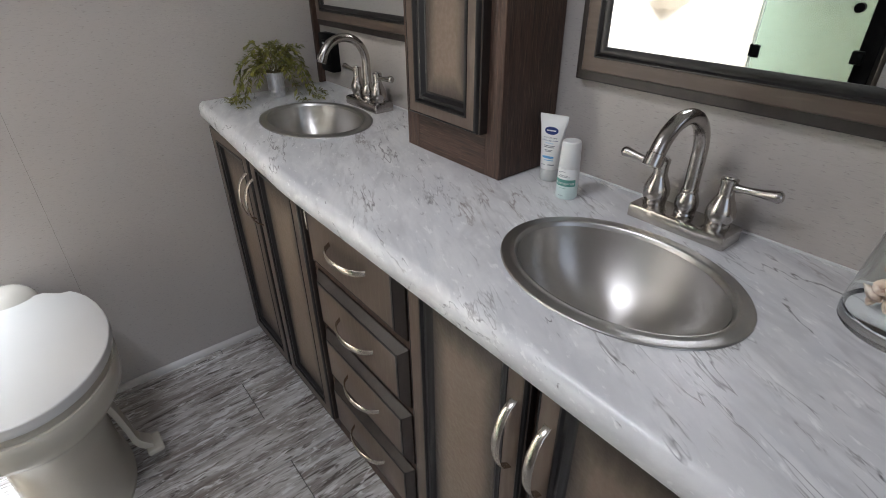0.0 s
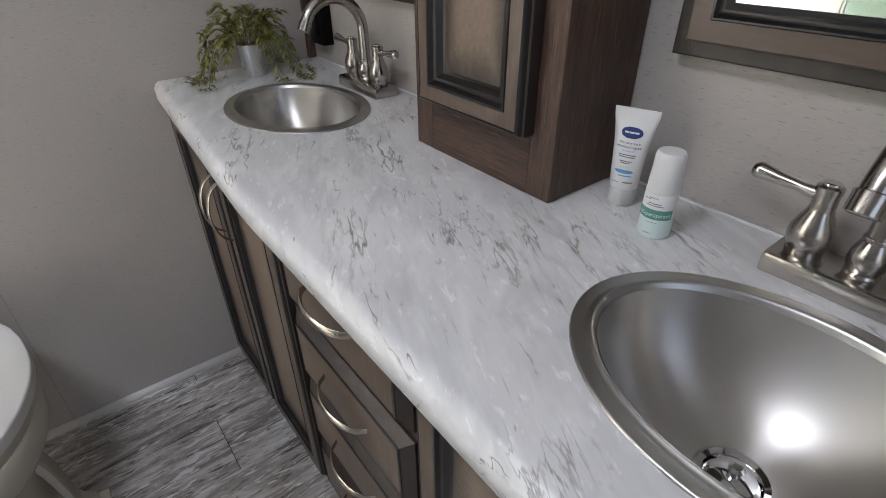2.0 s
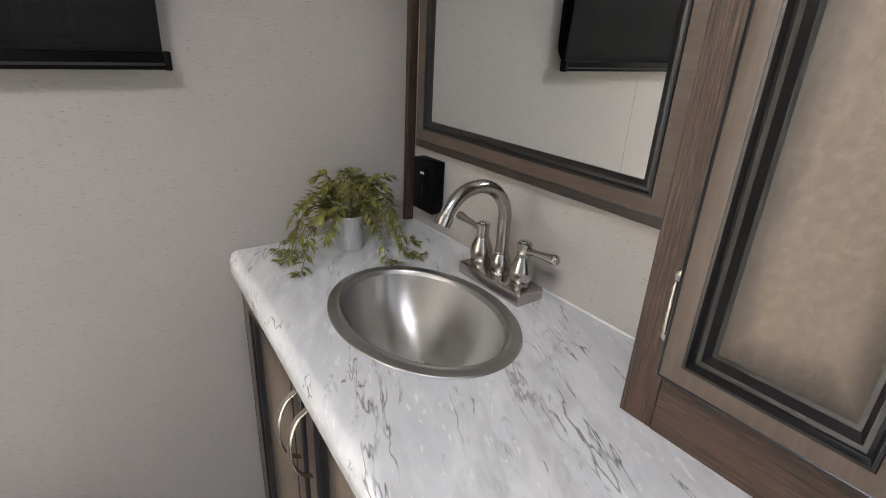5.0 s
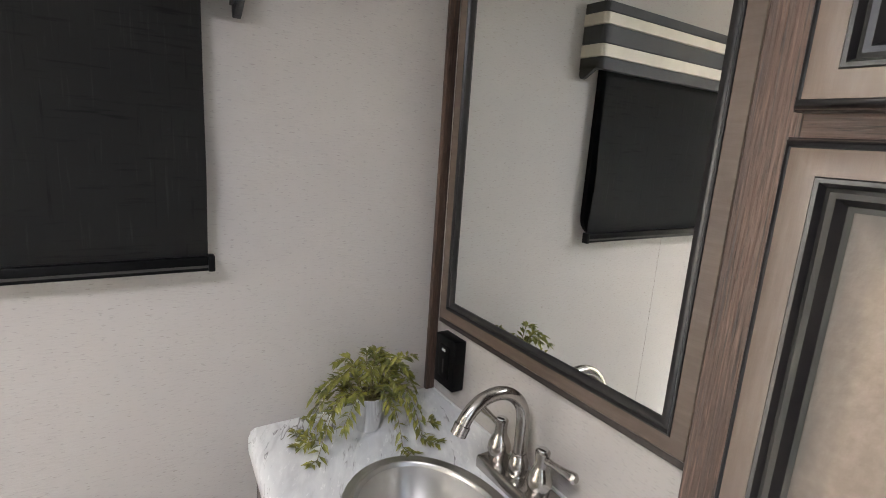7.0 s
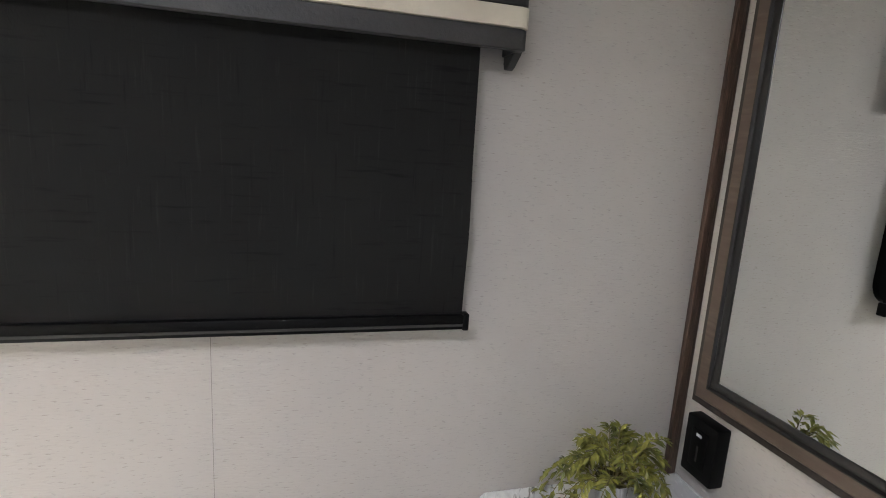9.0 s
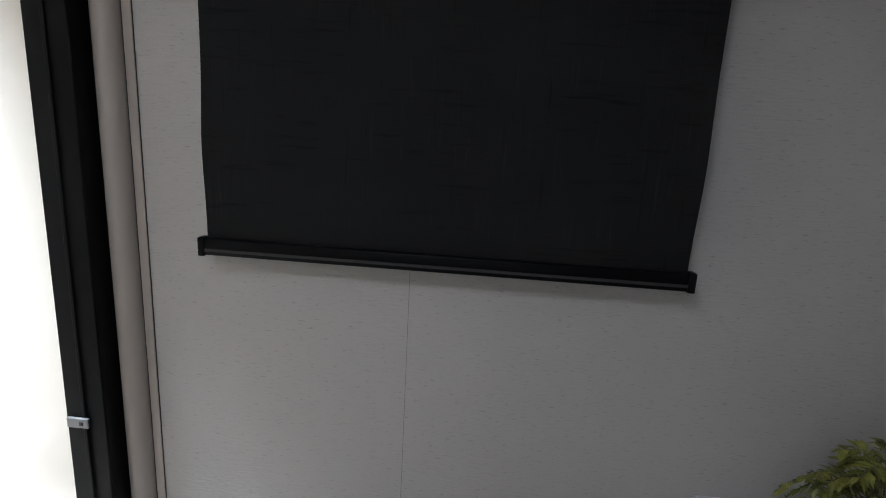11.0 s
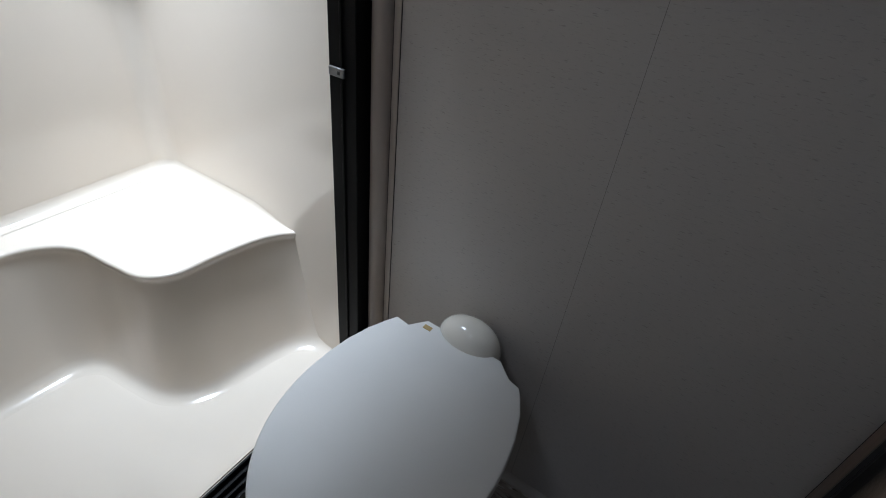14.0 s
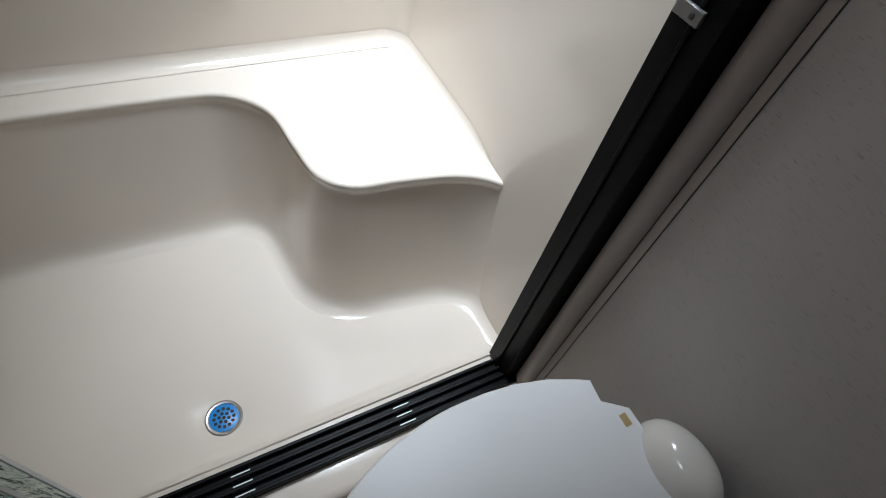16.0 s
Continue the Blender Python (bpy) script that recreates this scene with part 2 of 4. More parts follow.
    c = over(c, times(vein(17, 0.2, 0.012, w), mask(13, 5, 0.3, 0.52, 0.60, v)), (0.105, 0.092, 0.087), 0.88)
    c = over(c, times(vein(31, 0.2, 0.022, w), mask(9, 5, 0.3, 0.54, 0.64, v)), (0.22, 0.175, 0.15), 0.8)
    c = over(c, times(vein(52, 0.2, 0.022, w), mask(11, 5, 0.3, 0.57, 0.66, v)), (0.15, 0.132, 0.124), 0.65)
    c = over(c, times(vein(24, 0.2, 0.011, w), mask(30, 3, 0.2, 0.58, 0.63, v)), (0.07, 0.063, 0.062), 0.85)
    c = over(c, times(vein(75, 0.2, 0.026, w), mask(24, 4, 0.3, 0.61, 0.66, v)), (0.12, 0.105, 0.100), 0.65)
    ln.new(c, p.inputs["Base Color"])
    b = node("ShaderNodeBump", Strength=0.08, Distance=0.001)
    n = node("ShaderNodeTexNoise", Scale=160.0)
    ln.new(geo.outputs["Position"], n.inputs["Vector"])
    ln.new(n.outputs["Fac"], b.inputs["Height"])
    ln.new(b.outputs["Normal"], p.inputs["Normal"])
    return m


M_MARBLE = marble()


def plank_vinyl():
    m = material("whitewashed_plank", (0.42, 0.395, 0.37), 0.42, bump=(60, 0.3, (0.4, 4, 1)),
                 vary=[(4, (0.5, 2.5, 1), 0.38, 0.62, (0.25, 0.215, 0.19)), (9, (0.4, 3, 1), 0.44, 0.60, (0.56, 0.545, 0.525), 1.0),
                       (13, (0.4, 4, 1), 0.56, 0.64, (0.10, 0.080, 0.068), 1.2), (24, (0.6, 2.5, 1), 0.57, 0.65, (0.70, 0.695, 0.685), 1.0), (70, (0.4, 2.4, 1), 0.55, 0.66, (0.17, 0.145, 0.13), 0.6), (110, (0.4, 2.0, 1), 0.60, 0.68, (0.66, 0.65, 0.64), 0.5)])
    nt = m.node_tree
    # each plank takes its own stretch of the grain
    info = nt.nodes.new("ShaderNodeObjectInfo")
    shift = nt.nodes.new("ShaderNodeVectorMath")
    shift.operation = "SCALE"
    shift.inputs[0].default_value = (3.0, 5.0, 7.0)
    nt.links.new(info.outputs["Random"], shift.inputs["Scale"])
    add = nt.nodes.new("ShaderNodeVectorMath")
    add.operation = "ADD"
    geo = nt.nodes["Geometry"]
    for n in [n for n in nt.nodes if n.bl_idname == "ShaderNodeMapping"]:
        nt.links.new(add.outputs[0], n.inputs["Vector"])
    nt.links.new(geo.outputs["Position"], add.inputs[0])
    nt.links.new(shift.outputs[0], add.inputs[1])
    return m


M_PLANK = plank_vinyl()


def clear_glass(name, tint, rough, bump=None):
    m = bpy.data.materials.new(name)
    m.use_nodes = True
    p = m.node_tree.nodes["Principled BSDF"]
    p.inputs["Base Color"].default_value = (*tint, 1)
    p.inputs["Transmission Weight"].default_value, p.inputs["Roughness"].default_value, p.inputs["IOR"].default_value = 1.0, rough, 1.45
    if bump:
        nt = m.node_tree
        g = nt.nodes.new("ShaderNodeNewGeometry")
        mp = nt.nodes.new("ShaderNodeMapping")
        mp.inputs["Scale"].default_value = bump[2]
        n = nt.nodes.new("ShaderNodeTexNoise")
        n.inputs["Scale"].default_value, n.inputs["Detail"].default_value, n.inputs["Distortion"].default_value = bump[0], 3, 0.6
        b = nt.nodes.new("ShaderNodeBump")
        b.inputs["Strength"].default_value, b.inputs["Distance"].default_value = bump[1], 0.004
        nt.links.new(g.outputs["Position"], mp.inputs["Vector"])
        nt.links.new(mp.outputs["Vector"], n.inputs["Vector"])
        nt.links.new(n.outputs["Fac"], b.inputs["Height"])
        nt.links.new(b.outputs["Normal"], p.inputs["Normal"])
    return m


M_GLASS = clear_glass("clear_glass", (0.95, 0.97, 0.96), 0.02)
M_RAIN = clear_glass("rain_glass", (0.74, 0.87, 0.83), 0.10, (45, 0.9, (1, 1.6, 0.5)))
M_MIRROR = material("mirror_silver", (0.90, 0.92, 0.90), 0.0, 1.0)
M_LEAF = material("artificial_leaf", (0.165, 0.168, 0.032), 0.45, vary=[(60, (1, 1, 1), 0.40, 0.7, (0.31, 0.29, 0.055)), (35, (1, 1, 1), 0.50, 0.68, (0.075, 0.085, 0.022))])
M_STEM = material("plant_stem", (0.13, 0.11, 0.04), 0.6)
M_BLUE = material("blue_drain_plastic", (0.02, 0.22, 0.55), 0.35)
M_SEAM = material("wallboard_joint", (0.22, 0.20, 0.19), 0.7)
M_CATCH = material("dull_steel_catch", (0.22, 0.22, 0.22), 0.45, 0.8)
M_NAVY = material("navy_print", (0.012, 0.035, 0.16), 0.4)
M_SKY = material("pale_blue_print", (0.12, 0.38, 0.68), 0.4)
M_GREY = material("grey_print", (0.16, 0.18, 0.2), 0.5)
M_TEAL = material("teal_band", (0.10, 0.30, 0.25), 0.4)
M_MINT = material("mint_plastic", (0.68, 0.80, 0.78), 0.35)
M_FROST = material("frosted_cap", (0.55, 0.56, 0.55), 0.4)
M_SHELL = material("seashell", (0.66, 0.47, 0.34), 0.45, vary=[(40, (1, 1, 1), 0.4, 0.65, (0.75, 0.66, 0.55)), (90, (1, 1, 1), 0.5, 0.7, (0.42, 0.24, 0.17))])
M_GOLD = material("brass_scuff", (0.42, 0.31, 0.14), 0.4, 0.4)


# ---- building helpers ----
ORIGIN = {}


def thing(name, base, label, category, group="", kind=""):
    ob = new(name)
    ob.location = base
    ob.empty_display_size = 0.05
    ORIGIN[ob] = Vector(base)
    return tagged(ob, label, category, group, kind)


def part(name, bm, mat, parent=None, label="", smooth=40):
    """One mesh object out of a bmesh in world places, under a thing or a part."""
    bmesh.ops.recalc_face_normals(bm, faces=bm.faces)
    base = ORIGIN.get(parent, Vector())
    bmesh.ops.translate(bm, verts=bm.verts, vec=-base)
    me = bpy.data.meshes.new(name)
    bm.to_mesh(me)
    bm.free()
    if smooth:
        me.shade_smooth()
        me.set_sharp_from_angle(angle=radians(smooth))
    me.materials.append(mat)
    ob = new(name, me)
    if parent:
        ob.parent = parent
        ORIGIN[ob] = base
    return tagged(ob, label)


def solid(name, bm, mat, label, category, kind="", group="", smooth=40):
    return tagged(part(name, bm, mat, None, "", smooth), label, category, group, kind)


def block(x0, x1, y0, y1, z0, z1, bevel=0.0, seg=2, bm=None):
    bm2 = bmesh.new()
    bmesh.ops.create_cube(bm2, size=1)
    bmesh.ops.scale(bm2, vec=(abs(x1 - x0), abs(y1 - y0), abs(z1 - z0)), verts=bm2.verts)
    bmesh.ops.translate(bm2, vec=((x0 + x1) / 2, (y0 + y1) / 2, (z0 + z1) / 2), verts=bm2.verts)
    if bevel:
        bmesh.ops.bevel(bm2, geom=bm2.edges[:], offset=bevel, segments=seg, profile=0.5, affect="EDGES")
    if bm is None:
        return bm2
    join(bm, bm2)
    return bm


def join(bm, other):
    me = bpy.data.meshes.new("joined")
    other.to_mesh(me)
    other.free()
    bm.from_mesh(me)
    bpy.data.meshes.remove(me)
    return bm


def skin(loops, closed=True, caps=(False, False), bm=None):
    """Quads between loops of equally many places."""
    bm = bm or bmesh.new()
    rows = [[bm.verts.new(p) for p in loop] for loop in loops]
    n = len(rows[0])
    for a, b in zip(rows, rows[1:]):
        for i in range(n if closed else n - 1):
            j = (i + 1) % n
            bm.faces.new((a[i], a[j], b[j], b[i]))
    if caps[0]:
        bm.faces.new(rows[0][::-1])
    if caps[1]:
        bm.faces.new(rows[-1])
    return bm


def oval(cx, cy, z, rx, ry, n=64):
    return [(cx + rx * math.cos(2 * math.pi * i / n), cy + ry * math.sin(2 * math.pi * i / n), z) for i in range(n)]


def lathe(cx, cy, profile, n=28, caps=(True, True)):
    return skin([oval(cx, cy, z, r, r, n) for r, z in profile], True, caps)


def tube(points, radius, n=12, bm=None, caps=(True, True)):
    """A round bar along points; radius may be one number or one for each point."""
    pts = [Vector(p) for p in points]
    radii = radius if isinstance(radius, (list, tuple)) else [radius] * len(pts)
    ahead = (pts[1] - pts[0]).normalized()
    side = ahead.orthogonal().normalized()
    loops = []
    for i, p in enumerate(pts):
        d = (pts[min(i + 1, len(pts) - 1)] - pts[max(i - 1, 0)]).normalized()
        side = (side - d * side.dot(d)).normalized()
        up = d.cross(side)
        loops.append([p + radii[i] * (math.cos(a) * side + math.sin(a) * up) for a in (2 * math.pi * k / n for k in range(n))])
    return skin(loops, True, caps, bm)


def smooth_path(points, n=8):
    """A Catmull-Rom curve through the points."""
    p = [Vector(q) for q in points]
    p = [2 * p[0] - p[1], *p, 2 * p[-1] - p[-2]]
    out = []
    for i in range(1, len(p) - 2):
        for k in range(n):
            t = k / n
            out.append(0.5 * (2 * p[i] + (p[i + 1] - p[i - 1]) * t + (2 * p[i - 1] - 5 * p[i] + 4 * p[i + 1] - p[i + 2]) * t * t
                              + (3 * p[i] - p[i - 1] - 3 * p[i + 1] + p[i + 2]) * t ** 3))
    return out + [p[-2]]


def moulding(u0, u1, v0, v1, profile, at, fill=False, back=False):
    """A mitred frame: profile holds (inset, height) from outside to inside; at(u, v, h) gives the place."""
    loops = []
    for inset, h in profile:
        loops.append([at(u, v, h) for u, v in ((u0 + inset, v0 + inset), (u1 - inset, v0 + inset), (u1 - inset, v1 - inset), (u0 + inset, v1 - inset))])
    return skin(loops, True, (back, fill))


def slab(outline, z0, z1, round_edge=0.0, steps=4):
    """A plate with a plan outline (anticlockwise) and a rounded upper edge."""
    c = Vector((sum(p[0] for p in outline) / len(outline), sum(p[1] for p in outline) / len(outline)))
    loops = [[(p[0], p[1], z0) for p in outline]]
    for k in range(steps + 1):
        a = math.pi / 2 * k / steps
        inset = round_edge * (1 - math.cos(a))
        z = z1 - round_edge + round_edge * math.sin(a)
        loop = []
        for p in outline:
            d = Vector(p[:2]) - c
            q = c + d * (1 - inset / max(d.length, 1e-6))
            loop.append((q.x, q.y, z))
        loops.append(loop)
    return skin(loops, True, (True, True))


# ---- structure ----
FAR_Y = -2.45     # wall behind the camera
SH_X, SH_Y0, SH_Y1 = -2.09, 0.015, -1.16   # shower back wall and its two ends
TOP = 0.85        # countertop height


def wall_with_hole(name, axis, pos, thick, a0, a1, z0, z1, hole, mat, label):
    """A wall across an axis ('x' or 'y'), from pos to pos + thick, with one opening (a0, a1, z0, z1) through it."""
    ha0, ha1, hz0, hz1 = hole
    bm = bmesh.new()
    for b0, b1, c0, c1 in ((a0, ha0, z0, z1), (ha1, a1, z0, z1), (ha0, ha1, z0, hz0), (ha0, ha1, hz1, z1)):
        if b1 - b0 > 1e-4 and c1 - c0 > 1e-4:
            if axis == "y":
                block(b0, b1, pos, pos + thick, c0, c1, bm=bm)
            else:
                block(pos, pos + thick, b0, b1, c0, c1, bm=bm)
    bmesh.ops.remove_doubles(bm, verts=bm.verts, dist=1e-5)
    return solid(name, bm, mat, label, "wall", "structure", smooth=0)


solid("wall_east", block(0, 0.05, FAR_Y, 0.06, 0, CEIL), M_WALL, "greige linen-textured wallboard behind the vanity", "wall", "structure", smooth=0)
WIN = (-1.10, -0.498, 1.21, 1.70)
wall_with_hole("wall_north", "y", 0.0, 0.06, -1.262, -0.0005, 0, CEIL, WIN, M_WALL, "greige linen-textured wallboard with a shaded window")
wall_with_hole("wall_south", "y", FAR_Y, 0.05, -1.262, 0.0, 0, CEIL, (-1.18, -0.52, 0.0, CEIL - 0.12), M_WALL, "greige wallboard with an open doorway")
solid("wall_west", block(-1.40, -1.27, FAR_Y, SH_Y1 - 0.03, 0, CEIL), M_WALL, "greige wallboard beside the shower", "wall", "structure", smooth=0)
SKY0, SKY1, SKY2, SKY3 = -2.02, -1.62, -0.40, -0.04
# opening cut for the added overhead fill lamp; an assumed roof vent
FILL0, FILL1, FILL2, FILL3 = -1.22, -0.86, -1.20, -0.84


def holed_plate(x0, x1, y0, y1, z0, z1, holes):
    """A plate with rectangular openings, cut into strips."""
    bm = bmesh.new()
    xs = sorted({x0, x1, *[v for h in holes for v in h[:2]]})
    ys = sorted({y0, y1, *[v for h in holes for v in h[2:]]})
    for a, b in zip(xs, xs[1:]):
        for c, d in zip(ys, ys[1:]):
            if not any(h[0] <= a and b <= h[1] and h[2] <= c and d <= h[3] for h in holes):
                block(a, b, c, d, z0, z1, bm=bm)
    bmesh.ops.remove_doubles(bm, verts=bm.verts, dist=1e-5)
    return bm


def well_frame(x0, x1, y0, y1, z0, z1):
    bm = bmesh.new()
    for a, b, c, d in ((x0 - 0.02, x0, y0, y1), (x1, x1 + 0.02, y0, y1), (x0 - 0.02, x1 + 0.02, y0 - 0.02, y0), (x0 - 0.02, x1 + 0.02, y1, y1 + 0.02)):
        block(a, b, c, d, z0, z1, bm=bm)
    return bm


solid("ceiling", holed_plate(-2.2, 0.05, FAR_Y, 0.08, CEIL, CEIL + 0.05, [(SKY0, SKY1, SKY2, SKY3), (FILL0, FILL1, FILL2, FILL3)]), M_CEIL, "white vinyl ceiling with a skylight and an assumed roof vent", "ceiling", "structure", smooth=0)
solid("trim", well_frame(SKY0, SKY1, SKY2, SKY3, CEIL + 0.0505, CEIL + 0.16), M_WHITE, "white plastic skylight well", "trim", "structure", smooth=0)
solid("trim", well_frame(FILL0, FILL1, FILL2, FILL3, CEIL + 0.0505, CEIL + 0.10), M_WHITE, "white plastic well of an assumed roof vent", "trim", "structure", smooth=0)

sub = solid("floor", block(-1.40, 0.0, FAR_Y, 0.0, -0.06, -0.004), M_GAP, "whitewashed wood-look plank flooring", "floor", "structure", smooth=0)

# quarter-round along the window wall
bm = bmesh.new()
skin([[(x, -0.0005, 0.0), *[(x, -0.016 * math.cos(a), 0.018 * math.sin(a)) for a in (0, 0.4, 0.8, 1.2, 1.57)]] for x in (-1.245, -0.383)], True, (True, True), bm)
solid("baseboard", bm, M_BASE, "light grey quarter-round along the wall", "baseboard", "structure")

# panel seam on the window wall
solid("trim", block(-0.8444, -0.8436, -0.0003, 0.0005, 0.02, WIN[2] - 0.03), M_SEAM, "thin joint between two wallboards", "trim", "structure", smooth=0)

# dark corner strip where vanity wall meets window wall, and the pale strip beside it
solid("trim", block(-0.0235, -0.0005, -0.0135, -0.0008, TOP + 0.001, CEIL, 0.004), M_WOOD, "brown wooden corner moulding", "trim", "structure")

# ---- window with shade and valance ----
win = thing("window_1", (-0.8, 0.03, WIN[2]), "dark framed window behind a lowered shade", "window", kind="structure")


def rounded_rect(u0, u1, v0, v1, r, n=6):
    out = []
    for cu, cv, a0 in ((u1 - r, v1 - r, 0), (u0 + r, v1 - r, 90), (u0 + r, v0 + r, 180), (u1 - r, v0 + r, 270)):
        for k in range(n + 1):
            a = radians(a0 + 90 * k / n)
            out.append((cu + r * math.cos(a), cv + r * math.sin(a)))
    return out


def ring(u0, u1, v0, v1, r, width, h0, h1, at):
    o = rounded_rect(u0, u1, v0, v1, r)
    i = rounded_rect(u0 + width, u1 - width, v0 + width, v1 - width, max(r - width, 0.004))
    loops = [[at(u, v, h0) for u, v in o], [at(u, v, h1) for u, v in o], [at(u, v, h1) for u, v in i], [at(u, v, h0) for u, v in i], [at(u, v, h0) for u, v in o]]
    return skin(loops)


def north(u, v, h):
    return (u, -h, v)


part("window_frame", ring(WIN[0] - 0.02, WIN[1] + 0.02, WIN[2] - 0.02, WIN[3] + 0.02, 0.05, 0.026, 0.001, 0.0140, north), M_BLACK, win)
pane = part("pane", block(WIN[0], WIN[1], 0.030, 0.034, WIN[2], WIN[3]), M_GLASS, win, smooth=0)
pane.visible_shadow = False

S0, S1, SB = -1.134, -0.468, 1.176
shade = thing("roller_shade", (-0.8, -0.037, SB), "black woven roller shade pulled down over the window", "window shade")
bm = bmesh.new()
nu, nv = 24, 18
rows = []
for k in range(2):
    # the side edges curl away from the window low down
    rows.append([[(S0 + 0.004 + (S1 - S0 - 0.008) * i / nu, -0.034 + 0.0025 * k + 0.0022 * math.sin(9 * i / nu + 2) * math.sin(math.pi * j / nv)
                   - 0.007 * abs(2 * i / nu - 1) ** 6 * math.exp(-((j / nv - 0.30) / 0.16) ** 2), SB + 0.02 + 0.45 * j / nv)
                  for i in range(nu + 1)] for j in range(nv + 1)])
for r in rows:
    skin(r, False, (False, False), bm)
part("fabric", bm, M_SHADE, shade)
bar = part("bottom_bar", block(S0 + 0.003, S1 - 0.003, -0.0445, -0.031, SB, SB + 0.024, 0.003), M_BLACK, shade, "black hem bar")
part("bar_groove", block(S0 + 0.004, S1 - 0.004, -0.0458, -0.0440, SB + 0.006, SB + 0.010), M_GAP, bar)
for x in (S0, S1):
    part("end_cap", block(x - 0.005, x + 0.005, -0.047, -0.029, SB - 0.001, SB + 0.026, 0.002), M_BLACK, bar)
bm = tube([(S0 + 0.01, -0.032, SB + 0.475), (S1 - 0.01, -0.032, SB + 0.475)], 0.018, 16)
part("roller", bm, M_SHADE, shade)

V0, V1, VB, VT, VD = -1.19, -0.412, 1.593, 1.736, 0.066
val = thing("valance", (-0.8, -0.001, VB), "box valance in charcoal and cream striped vinyl", "valance")
bands = [(0.0, 0.028, M_VINYL), (0.028, 0.057, M_CREAM), (0.057, 0.098, M_VINYL), (0.098, 0.125, M_CREAM), (0.125, 0.148, M_VINYL)]


def valance_plan(inset=0.0):
    """Plan of the box front and its two returns, with rounded corners."""
    r = 0.014
    out = [(V0 + inset, -0.001)]
    for cx, a0 in ((V0 + r, 180), (V1 - r, 270)):
        for k in range(6):
            a = radians(a0 + 18 * k)
            out.append((cx + (r - inset) * math.cos(a), -VD + r + (r - inset) * math.sin(a)))
    return out + [(V1 - inset, -0.001)]


for z0, z1, mat in bands:
    puff = 0.0015 if mat is M_CREAM else 0.0
    loops = [[(x, y, VB + z) for x, y in valance_plan(i)] for z, i in ((z0, 0.003), (z0 + 0.0015, 0.0 - puff), (z1 - 0.0015, 0.0 - puff), (z1, 0.003), (z1, 0.014), (z0, 0.014))]
    loops.append(loops[0])
    part("stripe", skin(loops, False), mat, val)
part("top_board", block(V0 + 0.01, V1 - 0.01, -VD + 0.01, -0.001, VB + 0.136, VB + 0.146), M_VINYL, val)
for x in (V0, V1):
    bm = bmesh.new()
    side = [(x, y, z) for y, z in ((-0.002, VB + 0.01), (-0.002, VB - 0.010), (-0.006, VB - 0.018), (-0.012, VB - 0.020), (-0.020, VB - 0.017), (-0.042, VB - 0.002), (-0.055, VB + 0.01))]
    s = 0.011 if x == V0 else -0.011
    skin([side, [(px + s, py, pz) for px, py, pz in side]], True, (True, True), bm)
    part("end_tail", bm, M_VINYL, val)

# ---- vanity ----
FACE = -0.379
Y_END = -1.92


def west(u, v, h):
    """A place on the front of the vanity: u along y, v up, h out into the room."""
    return (FACE - h, u, v)


def arch_handle(parent, u, v, length, upright, face=0.02, out=0.033):
    """A bowed bar handle between two feet."""
    n = 14
    pts, wid = [], []
    for k in range(n + 1):
        s = k / n * 2 - 1
        h = face + out * (1 - s * s) ** 0.6 if abs(s) < 1 else face
        a, b = (u, v + s * length / 2) if upright else (u + s * length / 2, v)
        pts.append(west(a, b, h))
        wid.append(0.0084 - 0.0026 * s * s)
    bm = bmesh.new()
    loops = []
    for p, w in zip(pts, wid):
        x, y, z = p
        if upright:
            loops.append([(x + 0.0028 * math.cos(a), y + w * math.sin(a), z) for a in (2 * math.pi * i / 12 for i in range(12))])
        else:
            loops.append([(x + 0.0028 * math.cos(a), y, z + w * math.sin(a)) for a in (2 * math.pi * i / 12 for i in range(12))])
    skin(loops, True, (True, True), bm)
    return part("handle", bm, M_HANDLE, parent, "bowed satin nickel handle")


def panel_door(parent, u0, u1, v0, v1, at, mat=None, name="door", w=0.036):
    """A raised-frame door with a dark moulded sticking round a flat panel."""
    mat = mat or M_DOOR
    door = part(name, moulding(u0, u1, v0, v1, [(0, 0.0), (0, 0.013), (0.004, 0.019), (0.007, 0.020), (w, 0.020), (w, 0.010)], at), mat, parent)
    part("edge_band", moulding(u0 - 0.0008, u1 + 0.0008, v0 - 0.0008, v1 + 0.0008, [(0, 0.0005), (0, 0.0125), (0.0012, 0.0135), (0.0012, 0.0005)], at), M_ESPRESSO, door)
    part("glaze_line", moulding(u0, u1, v0, v1, [(0.0008, 0.0140), (0.0020, 0.0176), (0.0038, 0.0198), (0.0060, 0.0206), (0.0072, 0.0198)], at), M_GLAZE, door)
    part("sticking", moulding(u0, u1, v0, v1, [(w - 0.0005, 0.018), (w + 0.001, 0.0212), (w + 0.004, 0.0212), (w + 0.007, 0.0165), (w + 0.010, 0.0175), (w + 0.014, 0.0165), (w + 0.019, 0.010), (w + 0.023, 0.009)], at), M_GLAZE, door)
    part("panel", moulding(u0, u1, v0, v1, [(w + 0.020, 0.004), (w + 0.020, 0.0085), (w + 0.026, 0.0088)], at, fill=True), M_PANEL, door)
    return door


